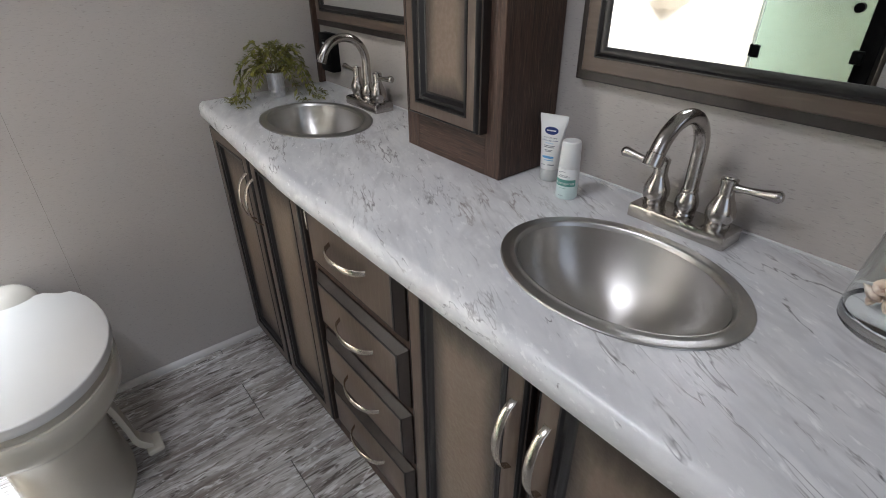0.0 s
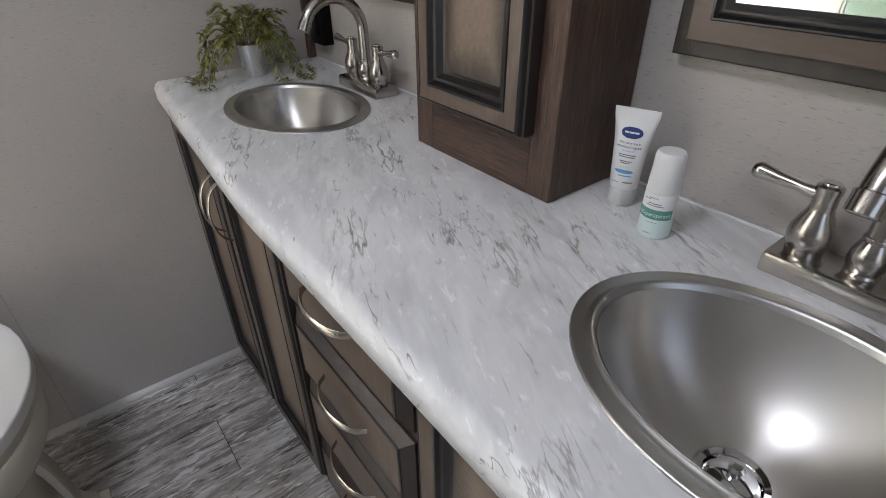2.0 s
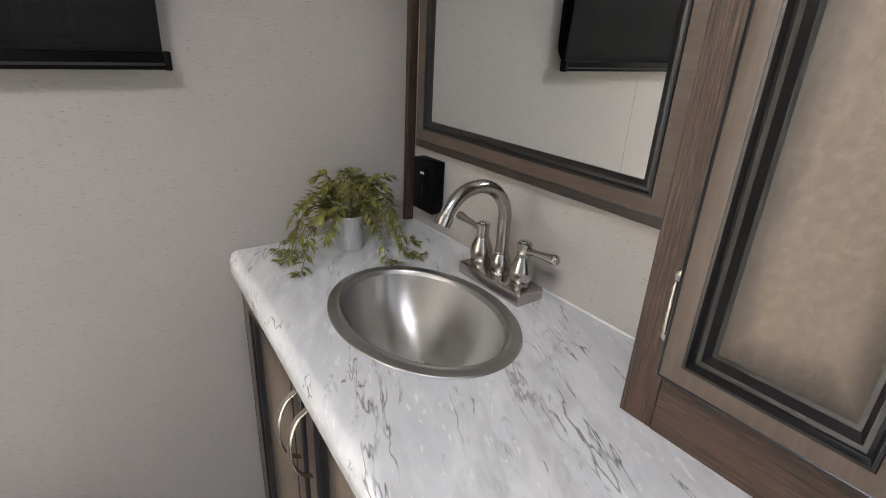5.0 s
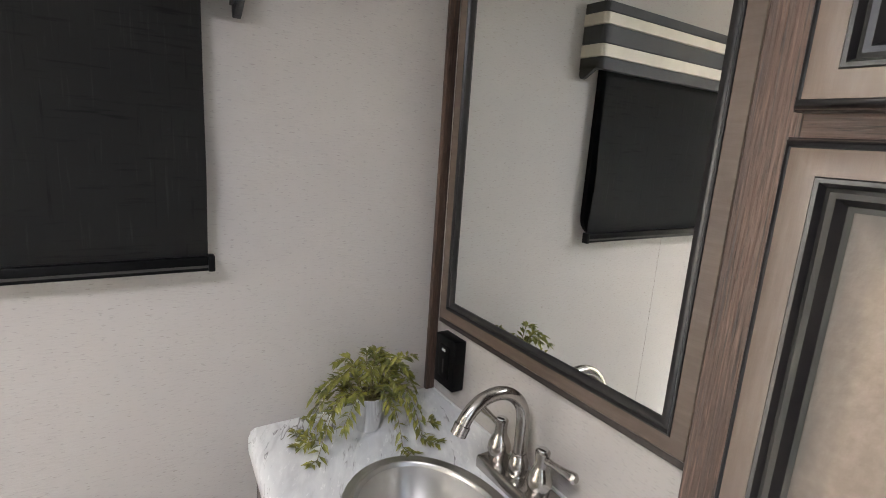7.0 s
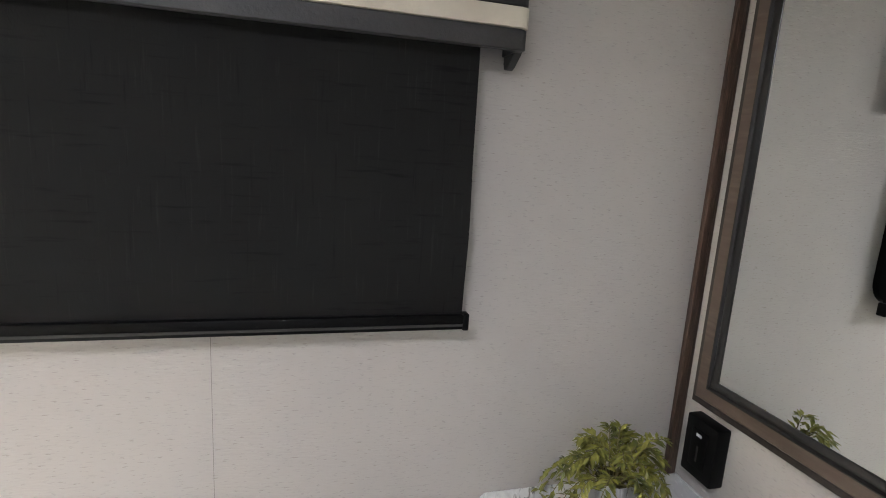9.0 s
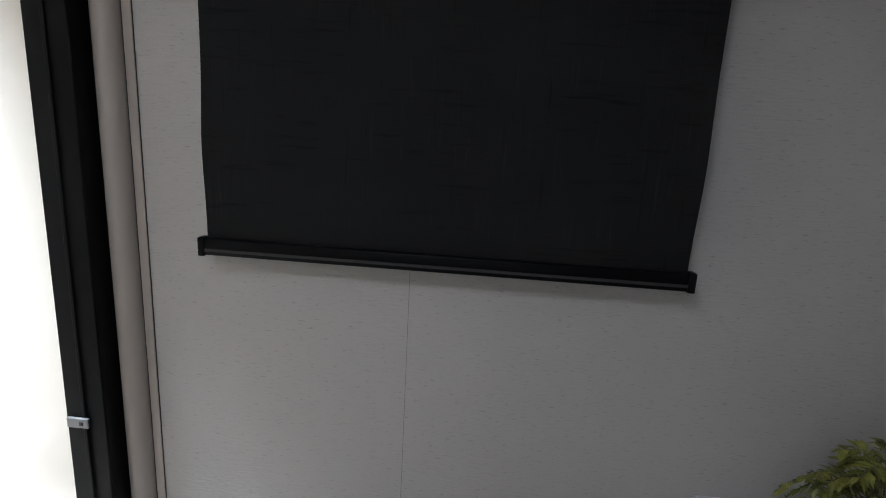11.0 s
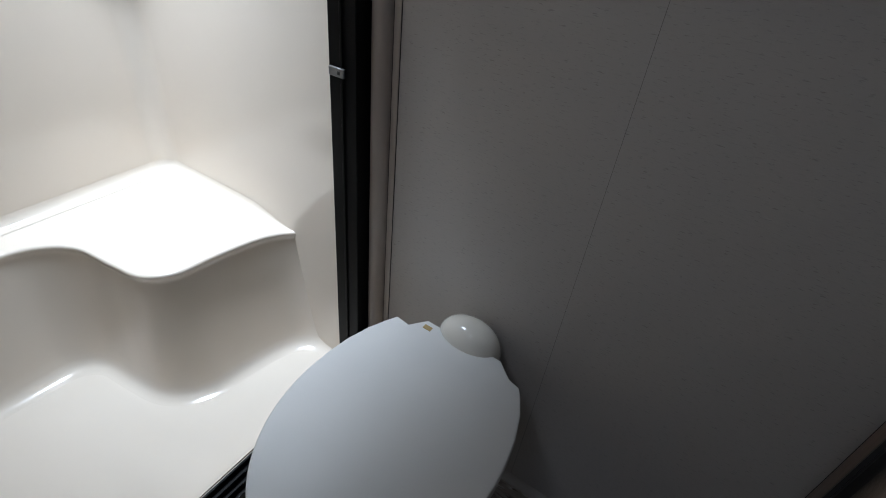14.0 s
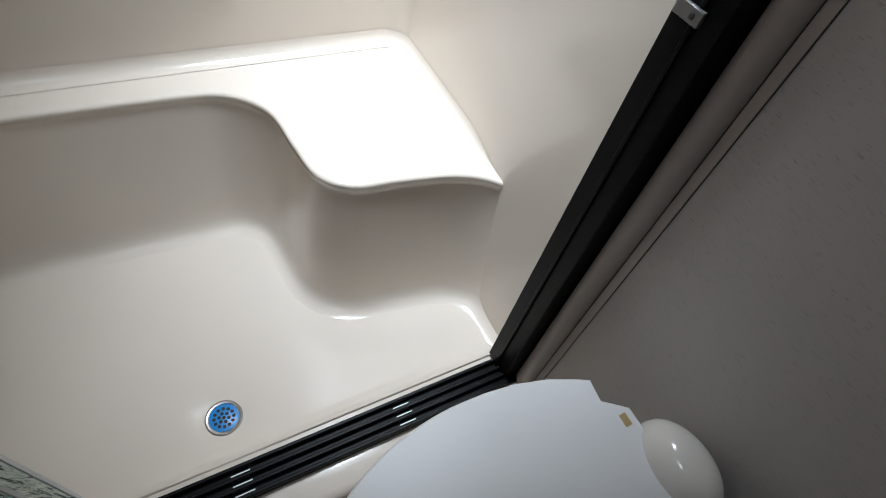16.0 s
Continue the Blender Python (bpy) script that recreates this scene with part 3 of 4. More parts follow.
def butt_hinge(parent, u, v, at, half=0.030):
    """A knuckle with ball ends on a narrow leaf with rounded lugs and two screws."""
    bm = bmesh.new()
    n = 9
    pts = [at(u, v - half + 2 * half * k / (n - 1), 0.0062) for k in range(n)]
    tube(pts, [0.0022, 0.0042, 0.0036, 0.0042, 0.0036, 0.0042, 0.0036, 0.0042, 0.0022], 10, bm)
    hinge = part("hinge", bm, M_HANDLE, parent, "small satin nickel butt hinge")
    lugs = bmesh.new()
    for s in (-1, 1):
        c = v + s * (half + 0.004)
        ring_ = [[at(u + r * math.cos(a), c + r * 1.2 * math.sin(a), h) for a in (2 * math.pi * k / 14 for k in range(14))] for r, h in ((0.0058, 0.0004), (0.0058, 0.0022), (0.0045, 0.0030))]
        skin(ring_, True, (True, True), lugs)
    join(lugs, moulding(u - 0.0046, u + 0.0046, v - half, v + half, [(0, 0.0004), (0, 0.0022), (0.001, 0.0026)], at, fill=True))
    part("leaf", lugs, M_HANDLE, hinge)


def cabinet_body(parent, u0, u1):
    bm = block(FACE, FACE + 0.018, u0, u1, 0.0, TOP - 0.034)
    part("face_frame", bm, M_WOOD, parent, smooth=0)
    for u in (u0 + 0.008, u1 - 0.008):
        part("side_panel", block(FACE + 0.018, -0.002, u - 0.008, u + 0.008, 0.0, TOP - 0.034), M_WOOD, parent, smooth=0)


unit = thing("vanity_cabinet", (FACE, -0.31, 0), "dark brown vanity base with two tall panel doors", "cabinet", "vanity units")
cabinet_body(unit, -0.604, -0.001)
d1 = panel_door(unit, -0.312, -0.030, 0.055, 0.79, west)
d2 = panel_door(unit, -0.600, -0.322, 0.055, 0.79, west)
arch_handle(d1, -0.293, 0.655, 0.135, True)
arch_handle(d2, -0.341, 0.655, 0.135, True)
butt_hinge(unit, -0.6055, 0.705, west, 0.026)

unit = thing("drawer_unit", (FACE, -0.80, 0), "dark brown stack of four drawers in the vanity", "drawers", "vanity units")
cabinet_body(unit, -1.000, -0.606)
for k, (v0, v1) in enumerate(((0.602, 0.79), (0.425, 0.578), (0.250, 0.403), (0.075, 0.228))):
    u0, u1 = (-0.985, -0.622)
    drawer = part("drawer_front", moulding(u0, u1, v0, v1, [(0, 0.0), (0, 0.004), (0.020, 0.019), (0.0225, 0.020)], west, fill=True), M_DOOR, unit)
    part("edge_band", moulding(u0 - 0.001, u1 + 0.001, v0 - 0.001, v1 + 0.001, [(0, 0.0005), (0, 0.0045), (0.018, 0.0182), (0.0185, 0.016), (0.002, 0.0005)], west), M_ESPRESSO, drawer)
    part("glaze_line", moulding(u0, u1, v0, v1, [(0.0178, 0.0170), (0.0186, 0.0192), (0.0212, 0.0206), (0.0232, 0.0198)], west), M_GLAZE, drawer)
    arch_handle(drawer, -0.81, (v0 + v1) / 2 + 0.008, 0.142, False)

unit = thing("vanity_cabinet", (FACE, -1.29, 0), "dark brown vanity base below the basin with two panel doors", "cabinet", "vanity units")
cabinet_body(unit, -1.60, -1.002)
d1 = panel_door(unit, -1.287, -1.012, 0.055, 0.79, west)
d2 = panel_door(unit, -1.578, -1.303, 0.055, 0.79, west)
arch_handle(d1, -1.266, 0.625, 0.14, True)
arch_handle(d2, -1.326, 0.625, 0.14, True)
butt_hinge(unit, -1.0065, 0.705, west, 0.026)
unit = thing("vanity_cabinet", (FACE, -1.76, 0), "plain dark brown end panel of the vanity", "cabinet", "vanity units")
cabinet_body(unit, Y_END, -1.602)

# countertop, with two oval openings
SINKS = ((-0.243, -1.289, 0.133, 0.174), (-0.224, -0.376, 0.133, 0.176))
n = 64
bm = bmesh.new()


def cut(cx, cy, rx, ry):
    return oval(cx, cy, TOP, rx - 0.006, ry - 0.006, n)


def edge_cell(cx, cy, rx, ry, x0, x1, y0, y1):
    """Outline of the cell round an opening, as many places as the opening."""
    out = []
    for i in range(n):
        a = 2 * math.pi * i / n
        dx, dy = rx * math.cos(a), ry * math.sin(a)
        k = min(((x1 if dx > 0 else x0) - cx) / dx if abs(dx) > 1e-9 else 99, ((y1 if dy > 0 else y0) - cy) / dy if abs(dy) > 1e-9 else 99)
        out.append((cx + dx * k, cy + dy * k, TOP))
    return out


XIN = -0.380
cells = []
for cx, cy, rx, ry in SINKS:
    y0, y1 = cy - 0.21, cy + 0.21
    cell = edge_cell(cx, cy, rx - 0.006, ry - 0.006, XIN, -0.001, y0, y1)
    for corner in ((XIN, y0), (XIN, y1), (-0.001, y0), (-0.001, y1)):
        near = min(range(n), key=lambda i: (cell[i][0] - corner[0]) ** 2 + (cell[i][1] - corner[1]) ** 2)
        cell[near] = (*corner, TOP)
    skin([cut(cx, cy, rx, ry), cell], True, (False, False), bm)
    skin([cut(cx, cy, rx, ry), [(x, y, TOP - 0.03) for x, y, z in cut(cx, cy, rx, ry)]], True, (False, False), bm)
    cells.append((y0, y1))
for y0, y1 in ((Y_END, cells[0][0]), (cells[0][1], cells[1][0]), (cells[1][1], -0.001)):
    skin([[(XIN, y0, TOP), (-0.001, y0, TOP)], [(XIN, y1, TOP), (-0.001, y1, TOP)]], False, (False, False), bm)
# rolled front edge, turned round the corner at the window wall


def front(y):
    """How far the front edge stands out from its place at the window wall: it flares, then runs straight."""
    k = min(max(-y / 0.74, 0.0), 1.0)
    return 0.050 * (k if k < 0.85 else 0.85 + (k - 0.85) * (1 - 0.5 * (k - 0.85) / 0.15))


TIP = -0.409
prof = [(0.022, 0.0), (0.017, 0.0), (0.0125, -0.001), (0.006, -0.005), (0.001, -0.012), (0.0, -0.020), (0.0, -0.036), (0.004, -0.040), (0.06, -0.040)]
rows = []
for y, pull in [(Y_END, 0.0)] + [(-0.9 + 0.04 * k, 0.0) for k in range(22)] + [(-0.02, 0.0), (-0.010, 0.0008), (-0.006, 0.0028), (-0.003, 0.006), (-0.001, 0.012)]:
    nose = TIP - front(y)
    row = [(nose + max(d, pull), y, TOP + z) for d, z in prof]
    rows.append([(XIN, y, TOP)] + row)
counter = thing("countertop", (-0.22, -0.96, TOP - 0.04), "white laminate countertop with grey marble veining", "countertop")
bmesh.ops.remove_doubles(bm, verts=bm.verts, dist=1e-5)
part("top", bm, M_MARBLE, counter, smooth=0)
part("front_edge", skin(rows, False), M_MARBLE, counter, "rolled front edge", smooth=60)
solid("trim", block(-0.004, -0.0006, Y_END, -0.015, TOP + 0.0003, TOP + 0.004, 0.001), M_WHITE, "white caulk along the countertop", "trim", "structure")


def basin(cx, cy, rx, ry, label):
    t = thing("sink", (cx, cy, TOP), label, "sink", "bathroom sinks")
    rim = [(1.0, 0.0006), (0.998, 0.0018), (0.993, 0.0026), (0.985, 0.0029), (0.930, 0.0033), (0.906, 0.0035), (0.898, 0.0046), (0.889, 0.0051), (0.880, 0.0045), (0.872, 0.0020), (0.862, -0.0015), (0.855, -0.004)]
    loops = [oval(cx, cy, TOP + z, rx - ry * (1 - s), ry * s, 72) for s, z in rim]
    part("rim", skin(loops, True), M_RIM, t, "satin stainless rim")
    bowl = []
    steps = 16
    for k in range(steps + 1):
        a = math.pi / 2 * k / steps
        s = math.cos(a) ** 0.75 if k < steps else 0.0
        s = max(s, 0.2)
        z = -0.002 - 0.114 * math.sin(a)
        bowl.append(oval(cx, cy, TOP + z, (rx - ry * 0.145) * s, ry * 0.855 * s, 72))
    b = part("bowl", skin(bowl, True), M_STEEL, t, "brushed stainless bowl", smooth=80)
    drain_z = TOP - 0.1155
    fl = part("drain_flange", lathe(cx, cy, [(0.0345, drain_z - 0.002), (0.0345, drain_z + 0.002), (0.031, drain_z + 0.004), (0.026, drain_z + 0.002), (0.023, drain_z - 0.004)], 28), M_CHROME, t, "chrome drain flange")
    part("stopper", lathe(cx, cy, [(0.020, drain_z), (0.020, drain_z + 0.005), (0.012, drain_z + 0.008), (0.006, drain_z + 0.009), (0.007, drain_z + 0.016), (0.004, drain_z + 0.019)], 20), M_CHROME, fl)
    return t


basin(*SINKS[0], "oval brushed stainless drop-in sink below the faucet")
basin(*SINKS[1], "oval brushed stainless drop-in sink beside the plant")


def faucet(cy):
    """A two-handle centreset faucet with a gooseneck spout."""
    cx = -0.057
    t = thing("faucet", (cx, cy, TOP), "brushed nickel two-handle gooseneck faucet on the countertop", "faucet", "sink faucets")
    bm = bmesh.new()
    half, deep = 0.078, 0.0285
    lo = rounded_rect(cx - deep, cx + deep, cy - half, cy + half, 0.004, 3)
    loops = []
    for inset, z in ((0, TOP + 0.0005), (0, TOP + 0.017), (0.001, TOP + 0.0205), (0.005, TOP + 0.0225)):
        loops.append([(u + (inset if u < cx else -inset), v + (inset if v < cy else -inset), z) for u, v in lo])
    skin(loops, True, (True, True), bm)
    part("base_plate", bm, M_NICKEL, t)
    z0 = TOP + 0.022
    bell = [(0.0165, 0.0), (0.0175, 0.003), (0.0165, 0.006), (0.0185, 0.011), (0.0205, 0.019), (0.0198, 0.028), (0.0165, 0.038), (0.0122, 0.047), (0.0105, 0.053), (0.0112, 0.0555), (0.0108, 0.058)]
    for s in (-1, 1):
        y = cy + s * 0.051
        v = part("valve_body", lathe(cx, y, [(r, z0 + z) for r, z in bell] + [(0.0108, z0 + 0.068), (0.0118, z0 + 0.0685), (0.0118, z0 + 0.074), (0.0085, z0 + 0.0765)], 24), M_NICKEL, t)
        z = z0 + 0.064
        lever = [(cx, y + s * 0.008, z), (cx, y + s * 0.015, z), (cx, y + s * 0.022, z + 0.001), (cx, y + s * 0.045, z + 0.003), (cx, y + s * 0.062, z + 0.005), (cx, y + s * 0.066, z + 0.005), (cx, y + s * 0.070, z + 0.0055)]
        part("lever", tube(lever, [0.0058, 0.0062, 0.0048, 0.0062, 0.0084, 0.0086, 0.0055], 14), M_NICKEL, v)
        part("button", lathe(cx, y, [(0.0085, z0 + 0.0762), (0.0082, z0 + 0.0785), (0.0055, z0 + 0.0795)], 18), M_CHROME, v)
    collar = [(0.0145, 0.0), (0.0155, 0.003), (0.0142, 0.006), (0.0162, 0.012), (0.0172, 0.018), (0.0165, 0.026), (0.0135, 0.034), (0.0118, 0.038), (0.0126, 0.040), (0.0118, 0.043)]
    part("spout_collar", lathe(cx, cy, [(r, z0 + z) for r, z in collar], 24), M_NICKEL, t)
    pts = [(cx, cy, z0 + 0.03), (cx, cy, z0 + 0.07)]
    r, zc = 0.064, z0 + 0.098
    for k in range(19):
        a = radians(158 * k / 18)
        pts.append((cx - r + r * math.cos(a), cy, zc + r * math.sin(a)))
    spout = part("spout", tube(pts, 0.0108, 18), M_NICKEL, t)
    e, d = Vector(pts[-1]), (Vector(pts[-1]) - Vector(pts[-2])).normalized()
    part("aerator", tube([e - d * 0.004, e - d * 0.003, e + d * 0.013, e + d * 0.014], [0.0112, 0.0128, 0.0124, 0.0095], 18), M_NICKEL, spout)
    return t


f1 = faucet(-1.278)
copy_thing(f1, pose(-0.055, -0.365, TOP))


# ---- mirrors ----
def east(u, v, h):
    return (-h, u, v)


def framed_mirror(u0, u1, v0, v1, label):
    t = thing("mirror", (-0.001, (u0 + u1) / 2, v0), label, "mirror", "framed mirrors")
    part("backing", moulding(u0, u1, v0, v1, [(0, 0.0008), (0, 0.020), (0.002, 0.022), (0.022, 0.022), (0.022, 0.0008)], east), M_ESPRESSO, t)
    part("frame", moulding(u0, u1, v0, v1, [(0.018, 0.008), (0.018, 0.031), (0.020, 0.033), (0.041, 0.033), (0.042, 0.028)], east), M_MIRROR_FRAME, t)
    part("sticking", moulding(u0, u1, v0, v1, [(0.041, 0.028), (0.042, 0.0345), (0.044, 0.0345), (0.047, 0.0305), (0.049, 0.0315), (0.053, 0.031), (0.057, 0.0285), (0.059, 0.028), (0.059, 0.020)], east), M_GLAZE, t)
    part("mirror_glass", moulding(u0, u1, v0, v1, [(0.055, 0.0009), (0.055, 0.0265)], east, fill=True, back=True), M_MIRROR, t, smooth=0)
    return t


framed_mirror(-0.640, -0.045, 1.028, 1.86, "wall mirror in a dark brown moulded frame")
framed_mirror(-1.66, -1.018, 1.028, 1.86, "wall mirror in a brown moulded frame above the sink")

# ---- tall cabinet standing on the countertop ----
TX, TY0, TY1 = -0.131, -0.967, -0.683
tower = thing("linen_cabinet", (TX, (TY0 + TY1) / 2, TOP), "tall dark wood cabinet standing on the countertop", "cabinet")
for ya in (TY0, TY1 - 0.016):
    part("side_panel", block(TX, -0.001, ya, ya + 0.016, TOP + 0.0006, CEIL - 0.001, 0.0012, 1), M_WOOD, tower)


def tow(u, v, h):
    return (TX - h, u, v)


def tow_door(u, v, h):
    return (TX - h * 1.35 - (0.001 if h > 0.002 else 0.0), u, v)


for u0, u1, v0, v1 in ((TY1 - 0.04, TY1 + 0.001, TOP + 0.0006, CEIL - 0.001), (TY0 - 0.001, TY0 + 0.04, TOP + 0.0006, CEIL - 0.001)):
    part("stile", block(TX - 0.018, TX, u0, u1, v0, v1, 0.0012, 1), M_WOOD, tower)
for v0, v1 in ((TOP + 0.0006, TOP + 0.10), (1.42, 1.46), (CEIL - 0.06, CEIL - 0.001)):
    part("rail", block(TX - 0.0175, TX, TY0 + 0.040, TY1 - 0.040, v0, v1), M_WOOD_RAIL, tower, smooth=0)
TX -= 0.018
part("back_panel", block(-0.012, -0.002, TY0 + 0.017, TY1 - 0.017, TOP + 0.001, CEIL - 0.002), M_WOOD, tower, smooth=0)
panel_door(tower, -0.932, -0.724, 0.934, 1.428, tow_door, w=0.026)
panel_door(tower, -0.932, -0.724, 1.448, CEIL - 0.05, tow_door, w=0.026)
butt_hinge(tower, -0.7155, 1.003, tow)

# ---- outlet ----
o = thing("wall_outlet", (-0.001, -0.09, 0.90), "black wall outlet box below the mirror", "outlet")
part("plate", block(-0.030, -0.001, -0.124, -0.052, 0.898, 1.008, 0.003), M_BLACK, o)
rc = part("receptacle", block(-0.0325, -0.029, -0.107, -0.069, 0.918, 0.990, 0.002), M_BLACK, o)
part("button", block(-0.0335, -0.032, -0.094, -0.082, 0.978, 0.983), M_WHITE, rc, "small pale marking", smooth=0)
part("slots", block(-0.0329, -0.0323, -0.090, -0.086, 0.930, 0.960), M_GAP, rc, smooth=0)

# ---- shower stall ----
ZL, ZP = 0.407, 0.022     # ledge and pan heights
stall = thing("shower_stall", (-1.72, -0.57, 0), "biscuit fibreglass shower stall with a moulded corner seat", "shower")


def stall_plan(inset, r=0.06):
    r = r - inset if r > inset else 0.005
    x0, y0, y1 = SH_X + inset, SH_Y1 + inset, SH_Y0 - inset
    out = [(-1.352 - (2.0 - 1.352) * k / 16, y1) for k in range(16)]
    for cx, cy, a0 in ((x0 + r, y1 - r, 90), (x0 + r, y0 + r, 180)):
        for k in range(9):
            a = radians(a0 + 90 * k / 8)
            out.append((cx + r * math.cos(a), cy + r * math.sin(a)))
    return out + [(-1.352, y0)]


bm = bmesh.new()
skin([[(x, y, z) for x, y in stall_plan(0)] for z in (0.0, 0.3, 0.9, CEIL)], False, (False, False), bm)
part("surround", bm, M_FIBRE, stall)
bm = bmesh.new()
rows = []
for k in range(7):
    a = math.pi / 2 * k / 6
    row = []
    for (x, y), (xi, yi) in zip(stall_plan(0.0008), stall_plan(0.0308)):
        s = min(max((-1.59 - x) / 0.14, 0.0), 1.0)
        s = s * s * (3 - 2 * s)
        f = s * (1 - math.sin(a))
        row.append((x + (xi - x) * f, y + (yi - y) * f, ZL + 0.0012 + 0.030 * s * (1 - math.cos(a))))
    rows.append(row)
skin(rows, False, (False, False), bm)
part("ledge_cove", bm, M_FIBRE, stall)

edge = smooth_path([(-2.0, -1.30, 0), (-1.997, -0.85, 0), (-1.990, -0.55, 0), (-1.975, -0.435, 0), (-1.905, -0.362, 0), (-1.79, -0.343, 0), (-1.70, -0.325, 0),
                    (-1.652, -0.27, 0), (-1.640, -0.18, 0), (-1.618, -0.065, 0), (-1.575, 0.008, 0), (-1.50, 0.05, 0), (-1.34, 0.055, 0)], 7)


def offset_edge(d, z):
    out = []
    for i, p in enumerate(edge):
        a, b = edge[max(i - 1, 0)], edge[min(i + 1, len(edge) - 1)]
        t = (b - a).normalized()
        out.append((p.x + t.y * d, p.y - t.x * d, z))
    return out


profile = [(-0.020, ZL), (-0.008, ZL - 0.0006), (-0.0025, ZL - 0.002), (0.0, ZL - 0.006), (0.0, ZL - 0.013), (-0.0035, ZL - 0.016), (-0.003, ZL - 0.03), (0.016, 0.20), (0.027, 0.085), (0.031, 0.052), (0.038, 0.036), (0.050, 0.026), (0.070, ZP)]
bm = bmesh.new()
skin([offset_edge(d, z) for d, z in profile], False, (False, False), bm)
top = offset_edge(-0.020, ZL)
vs = [bm.verts.new(p) for p in top + [(-1.34, 0.10, ZL), (-2.15, 0.10, ZL), (-2.15, -1.30, ZL)]]
bm.faces.new(vs)
part("seat", bm, M_FIBRE, stall, "moulded seat and ledge", smooth=60)
# moulded shelf in the back corner
bm = bmesh.new()
cs = [(-1.90, 0.02), (-2.02, -0.006), (-2.06, -0.035), (-2.076, -0.09), (-2.10, -0.19)]
c0 = (-2.10, 0.03)
rows = [[(c0[0] + (x - c0[0]) * s, c0[1] + (y - c0[1]) * s, z) for x, y in cs] for s, z in ((0.5, 0.93), (0.8, 0.958), (0.95, 0.974), (0.99, 0.980), (1.0, 0.985), (0.985, 0.989), (0.95, 0.990), (0.0, 0.990))]
skin(rows, False, (False, False), bm)
part("corner_shelf", bm, M_FIBRE, stall, "moulded corner shelf", smooth=70)
# dished pan with coves to the curb
bm = bmesh.new()
DR = (-1.470, -0.610)
nx, ny = 40, 44
grid = []
for i in range(nx + 1):
    x = -2.02 + (-1.36 + 2.02) * i / nx
    row = []
    for j in range(ny + 1):
        y = SH_Y1 + (0.06 - SH_Y1) * j / ny
        d = math.hypot(x - DR[0], y - DR[1])
        z = ZP - 0.007 * math.exp(-(d / 0.12) ** 2) - 0.006 * math.exp(-(d / 0.055) ** 4)
        c = max(0.0, (x + 1.405) / 0.045)
        z += 0.055 * (1 - math.sqrt(max(0, 1 - min(c, 1) ** 2)))
        row.append((x, y, z))
    grid.append(row)
skin(grid, False, (False, False), bm)
part("pan", bm, M_FIBRE, stall, smooth=80)
# curb
curb = [(-1.362, 0.0), (-1.362, 0.070), (-1.356, 0.078), (-1.30, 0.080), (-1.236, 0.080), (-1.226, 0.078), (-1.219, 0.070), (-1.217, 0.05), (-1.212, 0.0)]
part("curb", skin([[(x, y, z) for x, z in curb] for y in (SH_Y1, -0.0015)], True, (True, True)), M_FIBRE, stall, "raised fibreglass curb")
dr = part("drain_flange", lathe(DR[0], DR[1], [(0.037, ZP - 0.0125), (0.037, ZP - 0.010), (0.034, ZP - 0.0085), (0.0305, ZP - 0.0095), (0.0295, ZP - 0.0122)], 32), M_RIM, stall, "steel shower drain flange")
bm = lathe(DR[0], DR[1], [(0.0290, ZP - 0.0118), (0.0290, ZP - 0.0098), (0.0278, ZP - 0.0092)], 32)
part("strainer", bm, M_BLUE, dr, "bright blue strainer disc")
bm = bmesh.new()
for ri, cnt in ((0.0, 1), (0.0095, 6), (0.0190, 12)):
    for k in range(cnt):
        a = 2 * math.pi * k / cnt + ri * 20
        join(bm, lathe(DR[0] + ri * math.cos(a), DR[1] + ri * math.sin(a), [(0.0036, ZP - 0.0094), (0.0036, ZP - 0.0088)], 10))
part("strainer_holes", bm, M_GAP, dr, "dark strainer holes")

# outer walls of the stall
solid("wall_shower_back", block(SH_X - 0.06, SH_X - 0.002, SH_Y1 - 0.06, 0.08, 0, CEIL), M_WALL, "plain wall behind the shower stall", "wall", "structure", smooth=0)
solid("wall_shower_end", block(SH_X - 0.002, -1.262, 0.0205, 0.08, 0, CEIL), M_WALL, "plain wall at the end of the shower stall", "wall", "structure", smooth=0)
solid("wall_shower_side", block(SH_X - 0.002, -1.40, SH_Y1 - 0.06, SH_Y1 - 0.004, 0, CEIL), M_WALL, "plain wall at the side of the shower stall", "wall", "structure", smooth=0)

# ---- shower enclosure ----
enc = thing("shower_enclosure", (-1.32, -0.57, 0.08), "black aluminium shower enclosure with sliding rain-glass doors", "shower door")
X0, X1 = -1.362, -1.297
track = part("bottom_track", block(-1.342, X1 + 0.018, SH_Y1 + 0.002, -0.002, 0.0802, 0.088), M_BLACK, enc, "black grooved bottom track", smooth=0)
for x in (-1.338, -1.319, -1.301, -1.283):
    part("track_rib", block(x - 0.0035, x + 0.0035, SH_Y1 + 0.053, -0.053, 0.0878, 0.103, 0.0015, 1), M_BLACK, track)
for y in (-0.283, -0.600, -0.92):
    for x in (-1.3285, -1.310, -1.292):
        part("weep_slot", block(x - 0.0012, x + 0.0012, y - 0.017, y + 0.017, 0.0879, 0.0886), M_WHITE, track, smooth=0)
for y0, y1 in ((-0.052, -0.001), (SH_Y1 + 0.002, SH_Y1 + 0.052)):
    jamb = part("jamb", block(X0, X1, y0, y1, 0.0885, CEIL - 0.05, 0.002, 1), M_BLACK, enc)
    s = -1 if y0 > -0.5 else 1
    yy = y0 if s < 0 else y1
    part("jamb_rib", block(-1.332, -1.326, yy - 0.001, yy + s * 0.004, 0.0885, CEIL - 0.05, 0.001, 1), M_BLACK, jamb)
